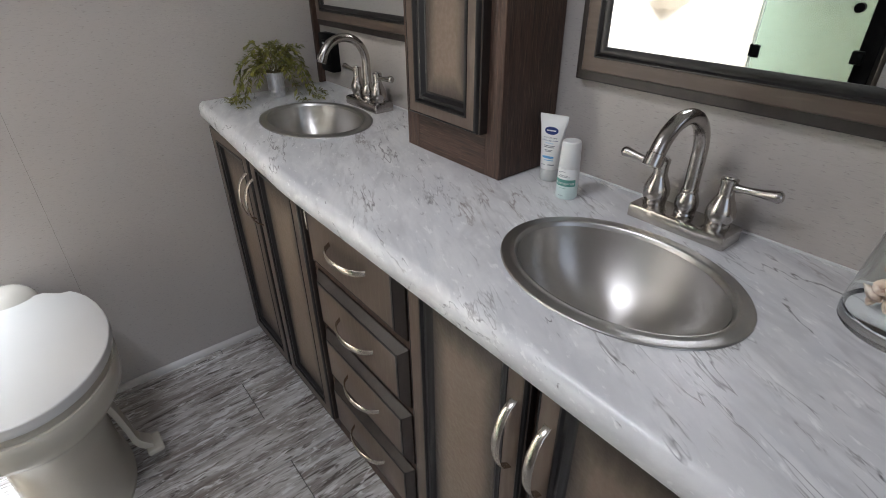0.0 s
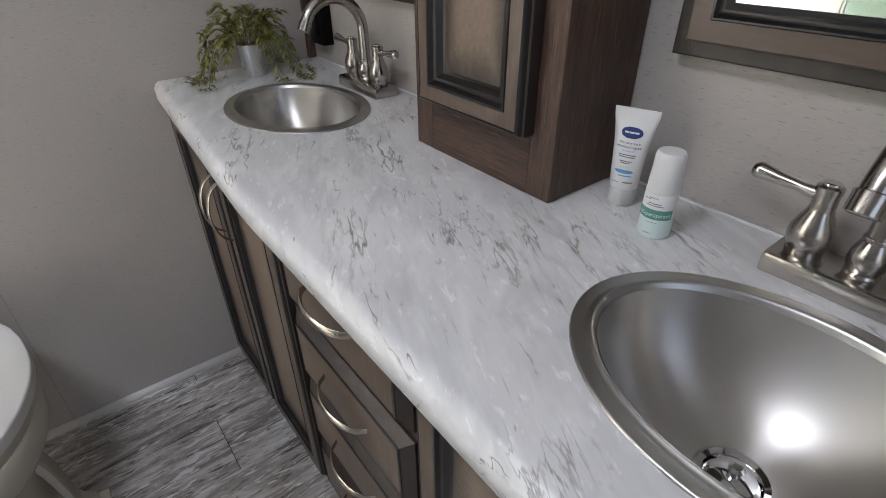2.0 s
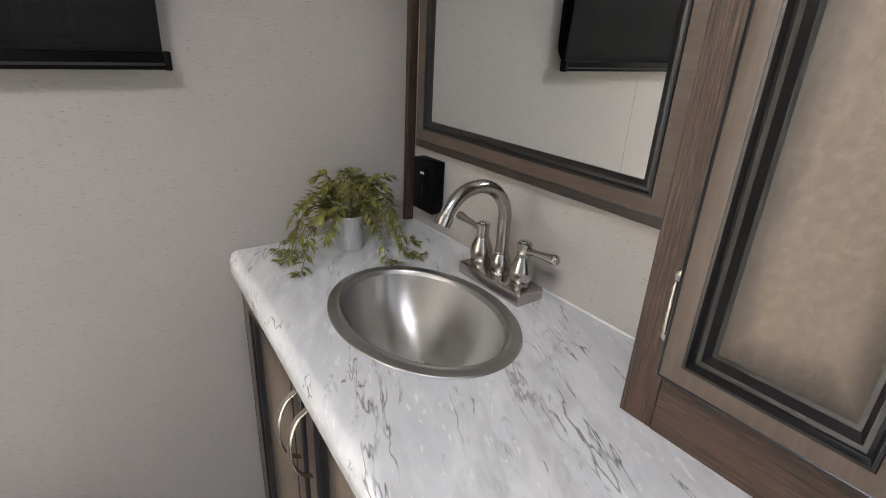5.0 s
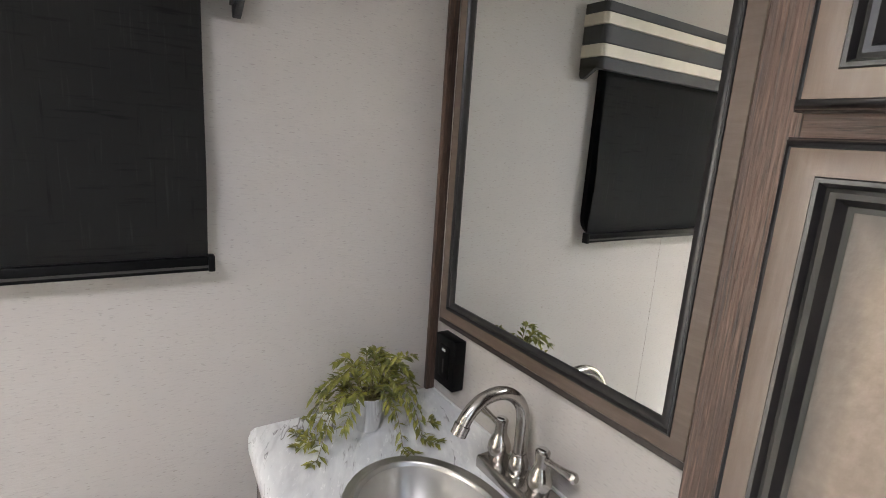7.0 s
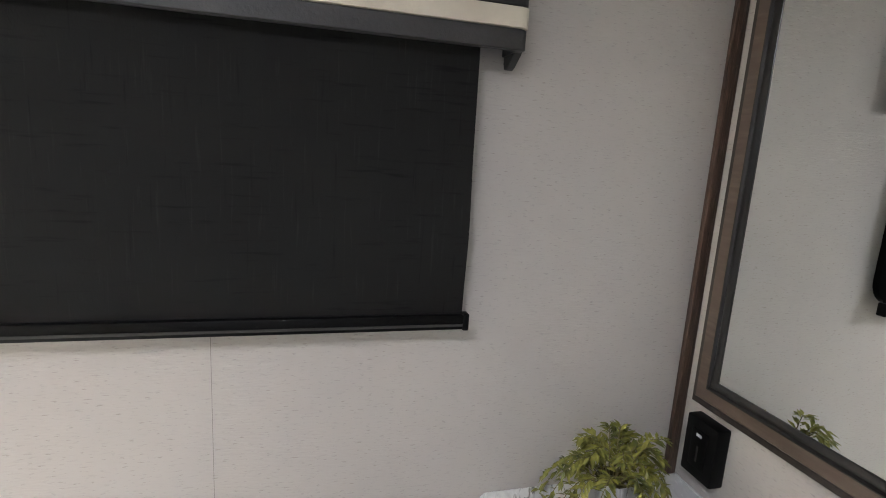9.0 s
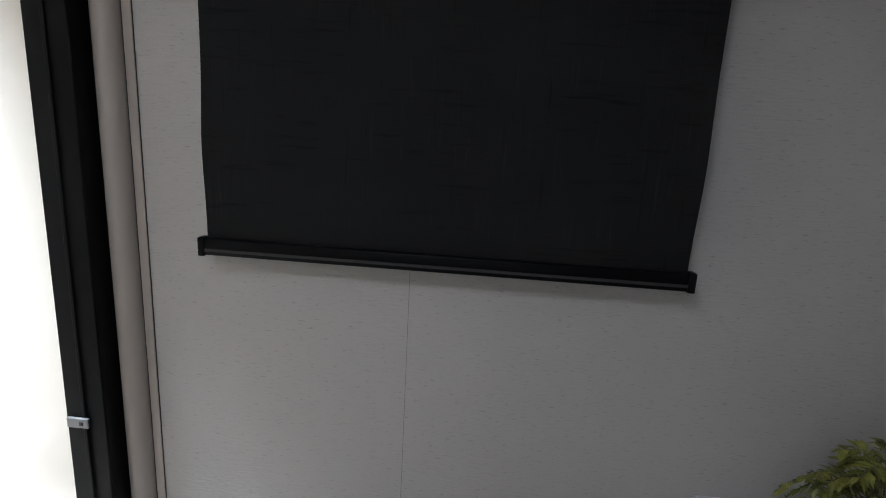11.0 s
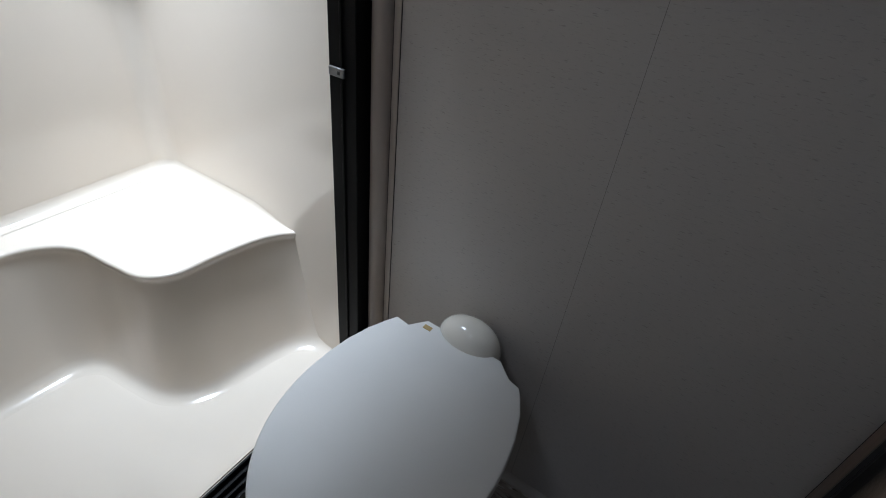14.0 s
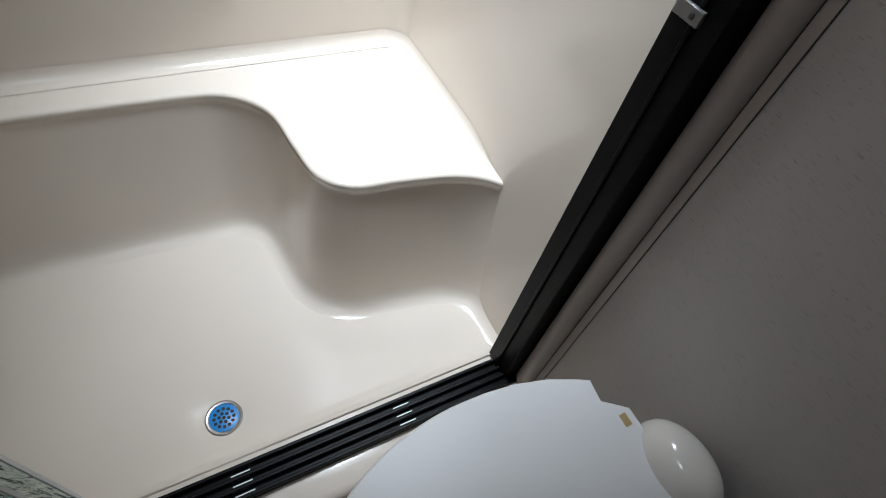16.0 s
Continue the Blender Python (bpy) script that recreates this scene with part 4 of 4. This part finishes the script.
part("header", block(X0 - 0.004, X1 + 0.004, SH_Y1 + 0.002, -0.001, CEIL - 0.05, CEIL - 0.002, 0.003), M_BLACK, enc)
latch = part("latch", block(-1.355, -1.320, -0.060, -0.0545, 0.892, 0.908, 0.0008, 1), M_CATCH, enc, "small steel door catch")
part("screw", block(-1.334, -1.328, -0.0612, -0.0598, 0.897, 0.903, 0.001), M_GAP, latch)
for x, ya, yb in ((-1.3285, -1.13, -0.785), (-1.310, -1.135, -0.80)):
    door = part("glass_door", block(x - 0.0028, x + 0.0028, ya, yb, 0.102, CEIL - 0.055), M_RAIN, enc, "wavy rain-glass sliding door", smooth=0)
    door.visible_shadow = False
    part("bumper", block(x - 0.006, x + 0.006, yb - 0.022, yb + 0.003, 0.885, 0.925, 0.001), M_BLACK, door, "black edge bumper")
    part("edge_seal", block(x - 0.0030, x + 0.0030, yb - 0.0012, yb + 0.001, 0.102, CEIL - 0.055), M_FROST, door, smooth=0)
bm = bmesh.new()
tube([(-1.3068, -1.072, 1.062), (-1.287, -1.072, 1.062)], [0.014, 0.014], 20, bm)
part("knob", bm, M_BLACK, enc, "round black knob on the glass")
part("strike", block(-1.31, -1.285, -1.128, -1.095, 0.905, 0.945, 0.004), M_BLACK, enc)

# bullnose trim beside the enclosure, and a flat strip against the wallboard
bm = bmesh.new()
out = [(-1.2965, -0.0008)] + [(-1.2780 - 0.0185 * math.cos(a), -0.006 - 0.021 * math.sin(a)) for a in (math.pi * k / 10 for k in range(11))] + [(-1.2595, -0.0008)]
skin([[(x, y, z) for x, y in out] for z in (0.081, CEIL)], True, (True, True), bm)
solid("trim", bm, M_TRIM, "taupe vinyl bullnose trim beside the shower", "trim", "structure")
solid("trim", block(-1.2592, -1.2582, -0.0025, -0.0006, 0.018, CEIL), M_GAP, "dark shadow joint in the trim", "trim", "structure", smooth=0)
solid("trim", block(-1.258, -1.2440, -0.0028, -0.0006, 0.018, CEIL, 0.0006, 1), M_TRIM, "flat taupe batten beside the shower", "trim", "structure")
solid("trim", block(-1.2439, -1.2430, -0.0018, -0.0006, 0.018, CEIL), M_GAP, "dark shadow joint at the batten", "trim", "structure", smooth=0)

# ---- toilet ----
TXC = -1.001
toilet = thing("toilet", (TXC, -0.32, 0), "bone plastic camper toilet with a closed white lid", "toilet")


def egg(scale=1.0, back=-0.095, front=-0.562, half=0.195, n=56):
    """Plan of the lid, anticlockwise: wide, straight across the back and round at the front."""
    out = []
    mid = back - (back - front) * 0.42
    for k in range(n + 1):
        a = math.pi * k / n
        out.append((TXC + half * scale * math.cos(a) * -1, mid - (mid - front) * scale * math.sin(a)))
    for s, w in ((0.2, 0.985), (0.45, 0.945), (0.7, 0.87), (0.88, 0.78), (0.97, 0.72)):
        out.append((TXC + half * scale * w, mid + (back - mid) * s * scale))
    for w, out_by in ((0.60, 0.000), (0.49, 0.018), (0.42, 0.030), (-0.47, 0.030), (-0.60, -0.004)):
        out.append((TXC + half * scale * w, mid + (back - mid) * scale + out_by))
    for s, w in ((1.0, 0.765), (0.9, 0.815), (0.7, 0.90), (0.45, 0.965), (0.2, 0.995)):
        out.append((TXC - half * scale * w, mid + (back - mid) * s * scale))
    return out


lid = part("lid", slab(egg(), 0.424, 0.449, 0.004, 4), M_LID, toilet, "white closed lid", smooth=50)
part("seat", slab(egg(0.985), 0.404, 0.4235, 0.005, 3), M_PLASTIC, toilet)
bm = bmesh.new()
ring_n = 48
loops = []
for z, rx, ryf, ryb in ((0.0, 0.125, 0.20, 0.22), (0.012, 0.125, 0.20, 0.22), (0.018, 0.118, 0.190, 0.21), (0.10, 0.112, 0.175, 0.20), (0.20, 0.112, 0.170, 0.20), (0.27, 0.125, 0.185, 0.205),
                        (0.300, 0.150, 0.205, 0.215), (0.322, 0.175, 0.235, 0.225), (0.345, 0.187, 0.250, 0.23), (0.392, 0.191, 0.256, 0.23), (0.403, 0.187, 0.250, 0.226)):
    loops.append([(TXC + rx * math.cos(a), -0.315 + (ryb if math.sin(a) > 0 else ryf) * math.sin(a), z) for a in (2 * math.pi * k / ring_n for k in range(ring_n))])
skin(loops, True, (True, True), bm)
part("bowl", bm, M_PLASTIC, toilet, smooth=50)
bm = block(TXC - 0.060, TXC + 0.060, -0.15, -0.006, 0.20, 0.420, 0.014, 4)
part("back_deck", bm, M_PLASTIC, toilet)
bm = bmesh.new()
loops = []
for k in range(9):
    a = math.pi / 2 * k / 8
    loops.append(oval(TXC + 0.002, -0.050, 0.420 + 0.068 * math.sin(a) ** 0.8, max(0.071 * math.cos(a) ** 0.8, 0.001), max(0.046 * math.cos(a) ** 0.8, 0.001), 32))
skin(loops, True, (True, True), bm)
part("hinge_cover", bm, M_DOME, toilet, "domed glossy cover behind the lid", smooth=80)
part("hinge_plate", block(-1.090, -1.072, -0.089, -0.078, 0.4485, 0.4500), M_GOLD, toilet, "small brassy scuff mark", smooth=0)
bm = bmesh.new()
arm = smooth_path([(-0.905, -0.290, 0.255), (-0.878, -0.300, 0.20), (-0.862, -0.320, 0.13), (-0.852, -0.338, 0.085), (-0.825, -0.352, 0.062)], 5)
wide = [0.028 + 0.004 * math.sin(i / len(arm) * 6) for i in range(len(arm))]
loops = []
for p, w in zip(arm, wide):
    loops.append([(p.x, p.y + w, p.z), (p.x + 0.004, p.y + w * 0.9, p.z + 0.008), (p.x + 0.004, p.y - w * 0.9, p.z + 0.008), (p.x, p.y - w, p.z), (p.x - 0.008, p.y - w * 0.9, p.z - 0.006), (p.x - 0.008, p.y + w * 0.9, p.z - 0.006)])
skin(loops, True, (True, True), bm)
pedal = part("flush_pedal", bm, M_PLASTIC, toilet, "foot flush pedal", smooth=60)
part("pedal_pad", block(-0.842, -0.800, -0.392, -0.322, 0.047, 0.064, 0.006, 3), M_PLASTIC, pedal)
part("pedal_spring", block(-0.905, -0.893, -0.312, -0.300, 0.15, 0.19, 0.002), M_WHITE, pedal)

# ---- potted plant ----
PX, PY = -0.203, -0.094
plant = thing("potted_plant", (PX, PY, TOP), "artificial trailing green plant in a small chrome cup", "plant")
part("pot", lathe(PX, PY, [(0.021, TOP + 0.0006), (0.0225, TOP + 0.002), (0.0285, TOP + 0.068), (0.0305, TOP + 0.071), (0.0305, TOP + 0.073), (0.0275, TOP + 0.072), (0.026, TOP + 0.060)], 28), M_CHROME, plant, "tapered chrome cup")
part("moss", lathe(PX, PY, [(0.0265, TOP + 0.055), (0.02, TOP + 0.064), (0.006, TOP + 0.068)], 16), M_STEM, plant)
rng = random.Random(7)
stems, leaves = bmesh.new(), bmesh.new()


def leaflet(bm, base, along, up, length, width):
    side = along.cross(up).normalized()
    tip = base + along * length - up * length * 0.12
    mid = base + along * length * 0.45
    a, b, c, d = (bm.verts.new(v) for v in (base, mid + side * width + up * width * 0.3, tip, mid - side * width + up * width * 0.3))
    m = bm.verts.new(mid)
    bm.faces.new((a, b, m))
    bm.faces.new((b, c, m))
    bm.faces.new((c, d, m))
    bm.faces.new((d, a, m))


def spray(heading, reach, rise, fall):
    """One arching stem with pairs of narrow leaflets."""
    start = Vector((PX + 0.012 * math.cos(heading), PY + 0.012 * math.sin(heading), TOP + 0.066))
    d = Vector((math.cos(heading), math.sin(heading), 0))
    pts = []
    n = 16
    wob = rng.uniform(-0.35, 0.35)
    for k in range(n + 1):
        s = k / n
        q = start + d * reach * (s ** 0.85) + Vector((-d.y, d.x, 0)) * reach * wob * s * s
        q.z += rise * math.sin(min(s * 1.5, 1) * math.pi / 2) - fall * max(0, s - 0.3) ** 1.6
        q.z = max(q.z, TOP + 0.004 + 0.006 * rng.random())
        q.y = min(q.y, -0.006)
        q.x = min(q.x, -0.02)
        pts.append(q)
    tube(pts, [0.0011 - 0.0005 * k / n for k in range(n + 1)], 5, stems)
    for k in range(3, n + 1):
        al = (pts[k] - pts[k - 1]).normalized()
        side = al.cross(Vector((0, 0, 1)))
        side = side.normalized() if side.length > 0.05 else Vector((1, 0, 0))
        for s in (-1, 1):
            for again in range(1 + (rng.random() < 0.08)):
                w = (al * rng.uniform(0.3, 0.9) + side * s * rng.uniform(0.6, 1.0) + Vector((0, 0, rng.uniform(-0.35, 0.45)))).normalized()
                upv = Vector((rng.uniform(-0.3, 0.3), rng.uniform(-0.3, 0.3), 1)).normalized()
                b = pts[k].lerp(pts[k - 1], rng.random())
                ln = rng.uniform(0.016, 0.028)
                tipz = b.z + w.z * ln
                if tipz < TOP + 0.002:
                    w.z = 0.05
                if b.y + w.y * ln > -0.003:
                    w.y = -abs(w.y) * 0.3
                leaflet(leaves, b, w.normalized(), upv, ln, rng.uniform(0.0030, 0.0046))
    al = (pts[-1] - pts[-2]).normalized()
    for k in range(3):
        leaflet(leaves, pts[-1], (al + Vector((rng.uniform(-.4, .4), rng.uniform(-.4, .4), rng.uniform(-.2, .3)))).normalized(), Vector((0, 0, 1)), 0.016, 0.003)


for heading, reach, rise, fall in ((175, 0.125, 0.035, 0.26), (195, 0.135, 0.03, 0.24), (205, 0.14, 0.045, 0.26), (160, 0.10, 0.05, 0.12), (235, 0.09, 0.05, 0.10), (190, 0.09, 0.065, 0.05), (265, 0.075, 0.055, 0.08),
                                   (285, 0.115, 0.035, 0.33), (300, 0.135, 0.03, 0.36), (320, 0.11, 0.05, 0.25), (340, 0.12, 0.035, 0.28), (5, 0.10, 0.05, 0.12), (25, 0.08, 0.06, 0.1), (120, 0.05, 0.06, 0.05),
                                   (80, 0.045, 0.08, 0.02), (250, 0.05, 0.085, 0.02), (330, 0.06, 0.08, 0.04), (205, 0.06, 0.085, 0.03), (150, 0.11, 0.03, 0.18), (350, 0.075, 0.07, 0.08), (190, 0.115, 0.02, 0.3), (30, 0.11, 0.02, 0.2), (310, 0.05, 0.06, 0.06), (180, 0.05, 0.09, 0.02)):
    spray(radians(heading), reach, rise, fall)
for k in range(7):
    spray(radians(244 + rng.uniform(60, 300)), rng.uniform(0.035, 0.085), rng.uniform(0.04, 0.09), rng.uniform(0.0, 0.08))
part("stem", stems, M_STEM, plant)
tagged(part("foliage", leaves, M_LEAF, plant, "narrow olive green leaflets", smooth=0), kind="stuff")

# ---- tube, bottle and jar ----
cx, cy = -0.069, -1.020
tb = thing("lotion_tube", (cx, cy, TOP), "white squeeze tube of lotion standing on its cap", "tube")
turn = radians(18)


def tube_loop(rx, ry, z, n=28):
    """An oval whose wide side faces the room."""
    return [(cx + rx * math.cos(a) * math.cos(turn) - ry * math.sin(a) * math.sin(turn), cy + rx * math.cos(a) * math.sin(turn) + ry * math.sin(a) * math.cos(turn), z) for a in (2 * math.pi * k / n for k in range(n))]


part("cap", skin([tube_loop(r, r * 1.1, TOP + z) for r, z in ((0.0142, 0.0006), (0.0152, 0.002), (0.0155, 0.022), (0.0148, 0.0232))], True, (True, True)), M_FROST, tb, "frosted grey cap")
TUBE_Z = (0.0230, 0.026, 0.053, 0.080, 0.102, 0.113, 0.122)
TUBE_RX = (0.0145, 0.0155, 0.0145, 0.0112, 0.006, 0.0016, 0.0013)
TUBE_RY = (0.0165, 0.0175, 0.0190, 0.0212, 0.0240, 0.0262, 0.0268)
part("body", skin([tube_loop(rx, ry, TOP + z) for rx, ry, z in zip(TUBE_RX, TUBE_RY, TUBE_Z)], True, (True, True)), M_WHITE, tb)


def print_patch(u0, u1, z0, z1, mat, name, round_=False):
    """A thin printed patch on the room side of the tube."""
    n = 8
    loops = []
    zs = [z0 + (z1 - z0) * j / 6 for j in range(7)]
    for z in zs:
        rx, ry = np.interp(z - TOP, TUBE_Z, TUBE_RX), np.interp(z - TOP, TUBE_Z, TUBE_RY)
        w = 1.0
        if round_:
            w = math.sqrt(max(0.0, 1 - ((z - (z0 + z1) / 2) / ((z1 - z0) / 2 + 1e-4)) ** 2)) * 0.75 + 0.25
        row = []
        for i in range(n + 1):
            v = ((u0 + u1) / 2) + (i / n - 0.5) * (u1 - u0) * w
            xx = -(rx + 0.0008) * math.sqrt(max(0.0, 1 - (v / ry) ** 2))
            row.append((cx + xx * math.cos(turn) - v * math.sin(turn), cy + xx * math.sin(turn) + v * math.cos(turn), z))
        loops.append(row)
    part(name, skin(loops, False), mat, tb)


def text_mesh(text, size):
    """Flat letters centred on x as a bmesh."""
    curve = bpy.data.curves.new("print", "FONT")
    curve.body, curve.size, curve.extrude, curve.resolution_u, curve.align_x = text, size, 0.0, 2, "CENTER"
    tmp = bpy.data.objects.new("print", curve)
    scene.collection.objects.link(tmp)
    bpy.context.view_layer.update()
    me = bpy.data.meshes.new_from_object(tmp.evaluated_get(bpy.context.evaluated_depsgraph_get()))
    bm = bmesh.new()
    bm.from_mesh(me)
    bpy.data.objects.remove(tmp)
    bpy.data.meshes.remove(me)
    return bm


def tube_print(text, z, size, mat):
    """Letters wrapped round the room side of the tube."""
    bm = text_mesh(text, size)
    for v in bm.verts:
        zz = z + v.co.y
        rx, ry = np.interp(zz, TUBE_Z, TUBE_RX), np.interp(zz, TUBE_Z, TUBE_RY)
        w = -v.co.x
        xx = -(rx + 0.0009) * math.sqrt(max(0.0, 1 - (w / ry) ** 2))
        v.co = Vector((cx + xx * math.cos(turn) - w * math.sin(turn), cy + xx * math.sin(turn) + w * math.cos(turn), TOP + zz))
    part("print", bm, mat, tb, smooth=0)


print_patch(-0.0128, 0.0128, TOP + 0.0885, TOP + 0.1015, M_NAVY, "brand_badge", True)
print_patch(-0.0085, 0.0085, TOP + 0.0942, TOP + 0.0962, M_WHITE, "brand_mark")
tube_print("intensive care", 0.0818, 0.0046, M_GREY)
tube_print("advanced repair", 0.0768, 0.0046, M_NAVY)
tube_print("unscented", 0.0726, 0.0036, M_SKY)
for z, w, mat in ((0.0680, 0.021, M_GREY), (0.0655, 0.019, M_GREY), (0.0602, 0.015, M_GREY), (0.0580, 0.011, M_GREY)):
    print_patch(-w / 2, w / 2, TOP + z, TOP + z + 0.0011, mat, "print_line")
print_patch(-0.0115, 0.0115, TOP + 0.0455, TOP + 0.0500, M_SKY, "print_wave", True)
for w in (-0.004, 0.0, 0.004):
    print_patch(w - 0.0009, w + 0.0009, TOP + 0.0525, TOP + 0.0542, M_SHELL, "print_dot")
print_patch(-0.0105, 0.0055, TOP + 0.0415, TOP + 0.0428, M_SKY, "print_line")
print_patch(-0.0125, -0.0015, TOP + 0.0330, TOP + 0.0345, M_GREY, "print_line")
print_patch(0.0035, 0.0125, TOP + 0.0325, TOP + 0.0333, M_GREY, "print_line")

bx, by = -0.105, -1.091
bt = thing("deodorant_bottle", (bx, by, TOP), "slim pale mint roll-on bottle with white cap", "bottle")
part("body", lathe(bx, by, [(0.0168, TOP + 0.0006), (0.0184, TOP + 0.003), (0.0182, TOP + 0.030)], 32), M_MINT, bt)
part("upper_body", lathe(bx, by, [(0.0182, TOP + 0.0300), (0.0178, TOP + 0.055), (0.0174, TOP + 0.0556)], 32), M_WHITE, bt)
part("cap", lathe(bx, by, [(0.0173, TOP + 0.0558), (0.0176, TOP + 0.0563), (0.0162, TOP + 0.094), (0.0156, TOP + 0.0985), (0.0140, TOP + 0.1010), (0.010, TOP + 0.1016)], 32), M_WHITE, bt)


def bottle_patch(a0, a1, z0, z1, mat, name, r=0.0196):
    part(name, skin([[(bx + r * math.cos(radians(a0 + (a1 - a0) * i / 14)), by + r * math.sin(radians(a0 + (a1 - a0) * i / 14)), z) for i in range(15)] for z in (z0, z1)], False), mat, bt)


bottle_patch(120, 262, TOP + 0.0255, TOP + 0.0375, M_TEAL, "green_band", 0.0186)


bm = text_mesh("anti-perspirant", 0.0070)
for v in bm.verts:
    a = radians(192) + v.co.x / 0.0189
    v.co = Vector((bx + 0.0189 * math.cos(a), by + 0.0189 * math.sin(a), TOP + 0.0290 + v.co.y))
part("print", bm, M_WHITE, bt, smooth=0)
bottle_patch(160, 226, TOP + 0.0415, TOP + 0.0424, M_GREY, "name_print", 0.0184)
bottle_patch(168, 214, TOP + 0.0440, TOP + 0.0450, M_GREY, "name_print", 0.0184)
bottle_patch(150, 176, TOP + 0.0485, TOP + 0.0492, M_GREY, "name_arc", 0.0183)
bottle_patch(168, 200, TOP + 0.0505, TOP + 0.0512, M_GREY, "name_arc", 0.0183)
bottle_patch(178, 212, TOP + 0.0215, TOP + 0.0221, M_TEAL, "small_print", 0.0187)
bottle_patch(172, 200, TOP + 0.0075, TOP + 0.0082, M_GREY, "small_print", 0.0187)

jx, jy = -0.098, -1.572
jar = thing("glass_jar", (jx, jy, TOP), "tapered clear glass jar filled with seashells", "jar")
outer = [(0.060, 0.0006), (0.067, 0.004), (0.0675, 0.012), (0.058, 0.10), (0.046, 0.20), (0.041, 0.24), (0.038, 0.24), (0.043, 0.20), (0.0555, 0.10), (0.064, 0.020), (0.060, 0.016), (0.010, 0.014)]
part("glass", lathe(jx, jy, [(r, TOP + z) for r, z in outer], 40), M_GLASS, jar).visible_shadow = False
rng2 = random.Random(3)
for k in range(170):
    z = TOP + 0.026 + 0.175 * (k / 170)
    rr = (0.064 - (z - TOP) * 0.105) - 0.0135
    a, q = rng2.uniform(0, 6.28), rr * rng2.random() ** 0.25
    px, py, s = jx + q * math.cos(a), jy + q * math.sin(a), rng2.uniform(0.009, 0.0135)
    loops = []
    tilt = Euler((rng2.uniform(-1, 1), rng2.uniform(-1, 1), rng2.uniform(0, 6))).to_matrix()
    for j in range(7):
        t = j / 6
        r = s * math.sin(math.pi * (0.08 + 0.9 * t)) * (1 - 0.4 * t)
        loops.append([tuple(Vector((px, py, z)) + tilt @ Vector((r * (1 + 0.14 * (i % 2)) * math.cos(6.283 * i / 12), r * 0.55 * (1 + 0.14 * (i % 2)) * math.sin(6.283 * i / 12), (t - 0.5) * s * 2.0))) for i in range(12)])
    part("seashell", skin(loops, True, (True, True)), M_SHELL, jar, smooth=60)

# ---- floor planks, last ----
pieces = {}


def plank(x0, x1, y0, y1):
    key = (round(x1 - x0, 3), round(y1 - y0, 3))
    if key not in pieces:
        bmp = block(0.0009, x1 - x0 - 0.0009, 0.0009, y1 - y0 - 0.0009, -0.004, 0.0)
        bmesh.ops.bevel(bmp, geom=[e for e in bmp.edges if all(v.co.z > -0.001 for v in e.verts)], offset=0.0012, segments=1, affect="EDGES")
        me = bpy.data.meshes.new("plank")
        bmp.to_mesh(me)
        bmp.free()
        me.materials.append(M_PLANK)
        pieces[key] = me
    ob = new("plank", pieces[key])
    ob.parent = sub
    ob.location = (x0, y0, 0.0)


JOINT, WIDE, LONG = -0.540, 0.187, 0.92
y = 2 * WIDE - 0.228
r = -1
while y > FAR_Y:
    y0 = max(y - WIDE, FAR_Y)
    y1 = min(y, 0.0)
    first = JOINT + (0.0 if r % 2 else 0.5 * LONG)
    x = first - LONG * math.ceil((first + 1.262) / LONG)
    if y1 - y0 > 0.004:
        while x < 0.0:
            a, b = max(x, -1.262), min(x + LONG, 0.0)
            if b - a > 0.01:
                plank(a, b, y0, y1)
            x += LONG
    y -= WIDE
    r += 1
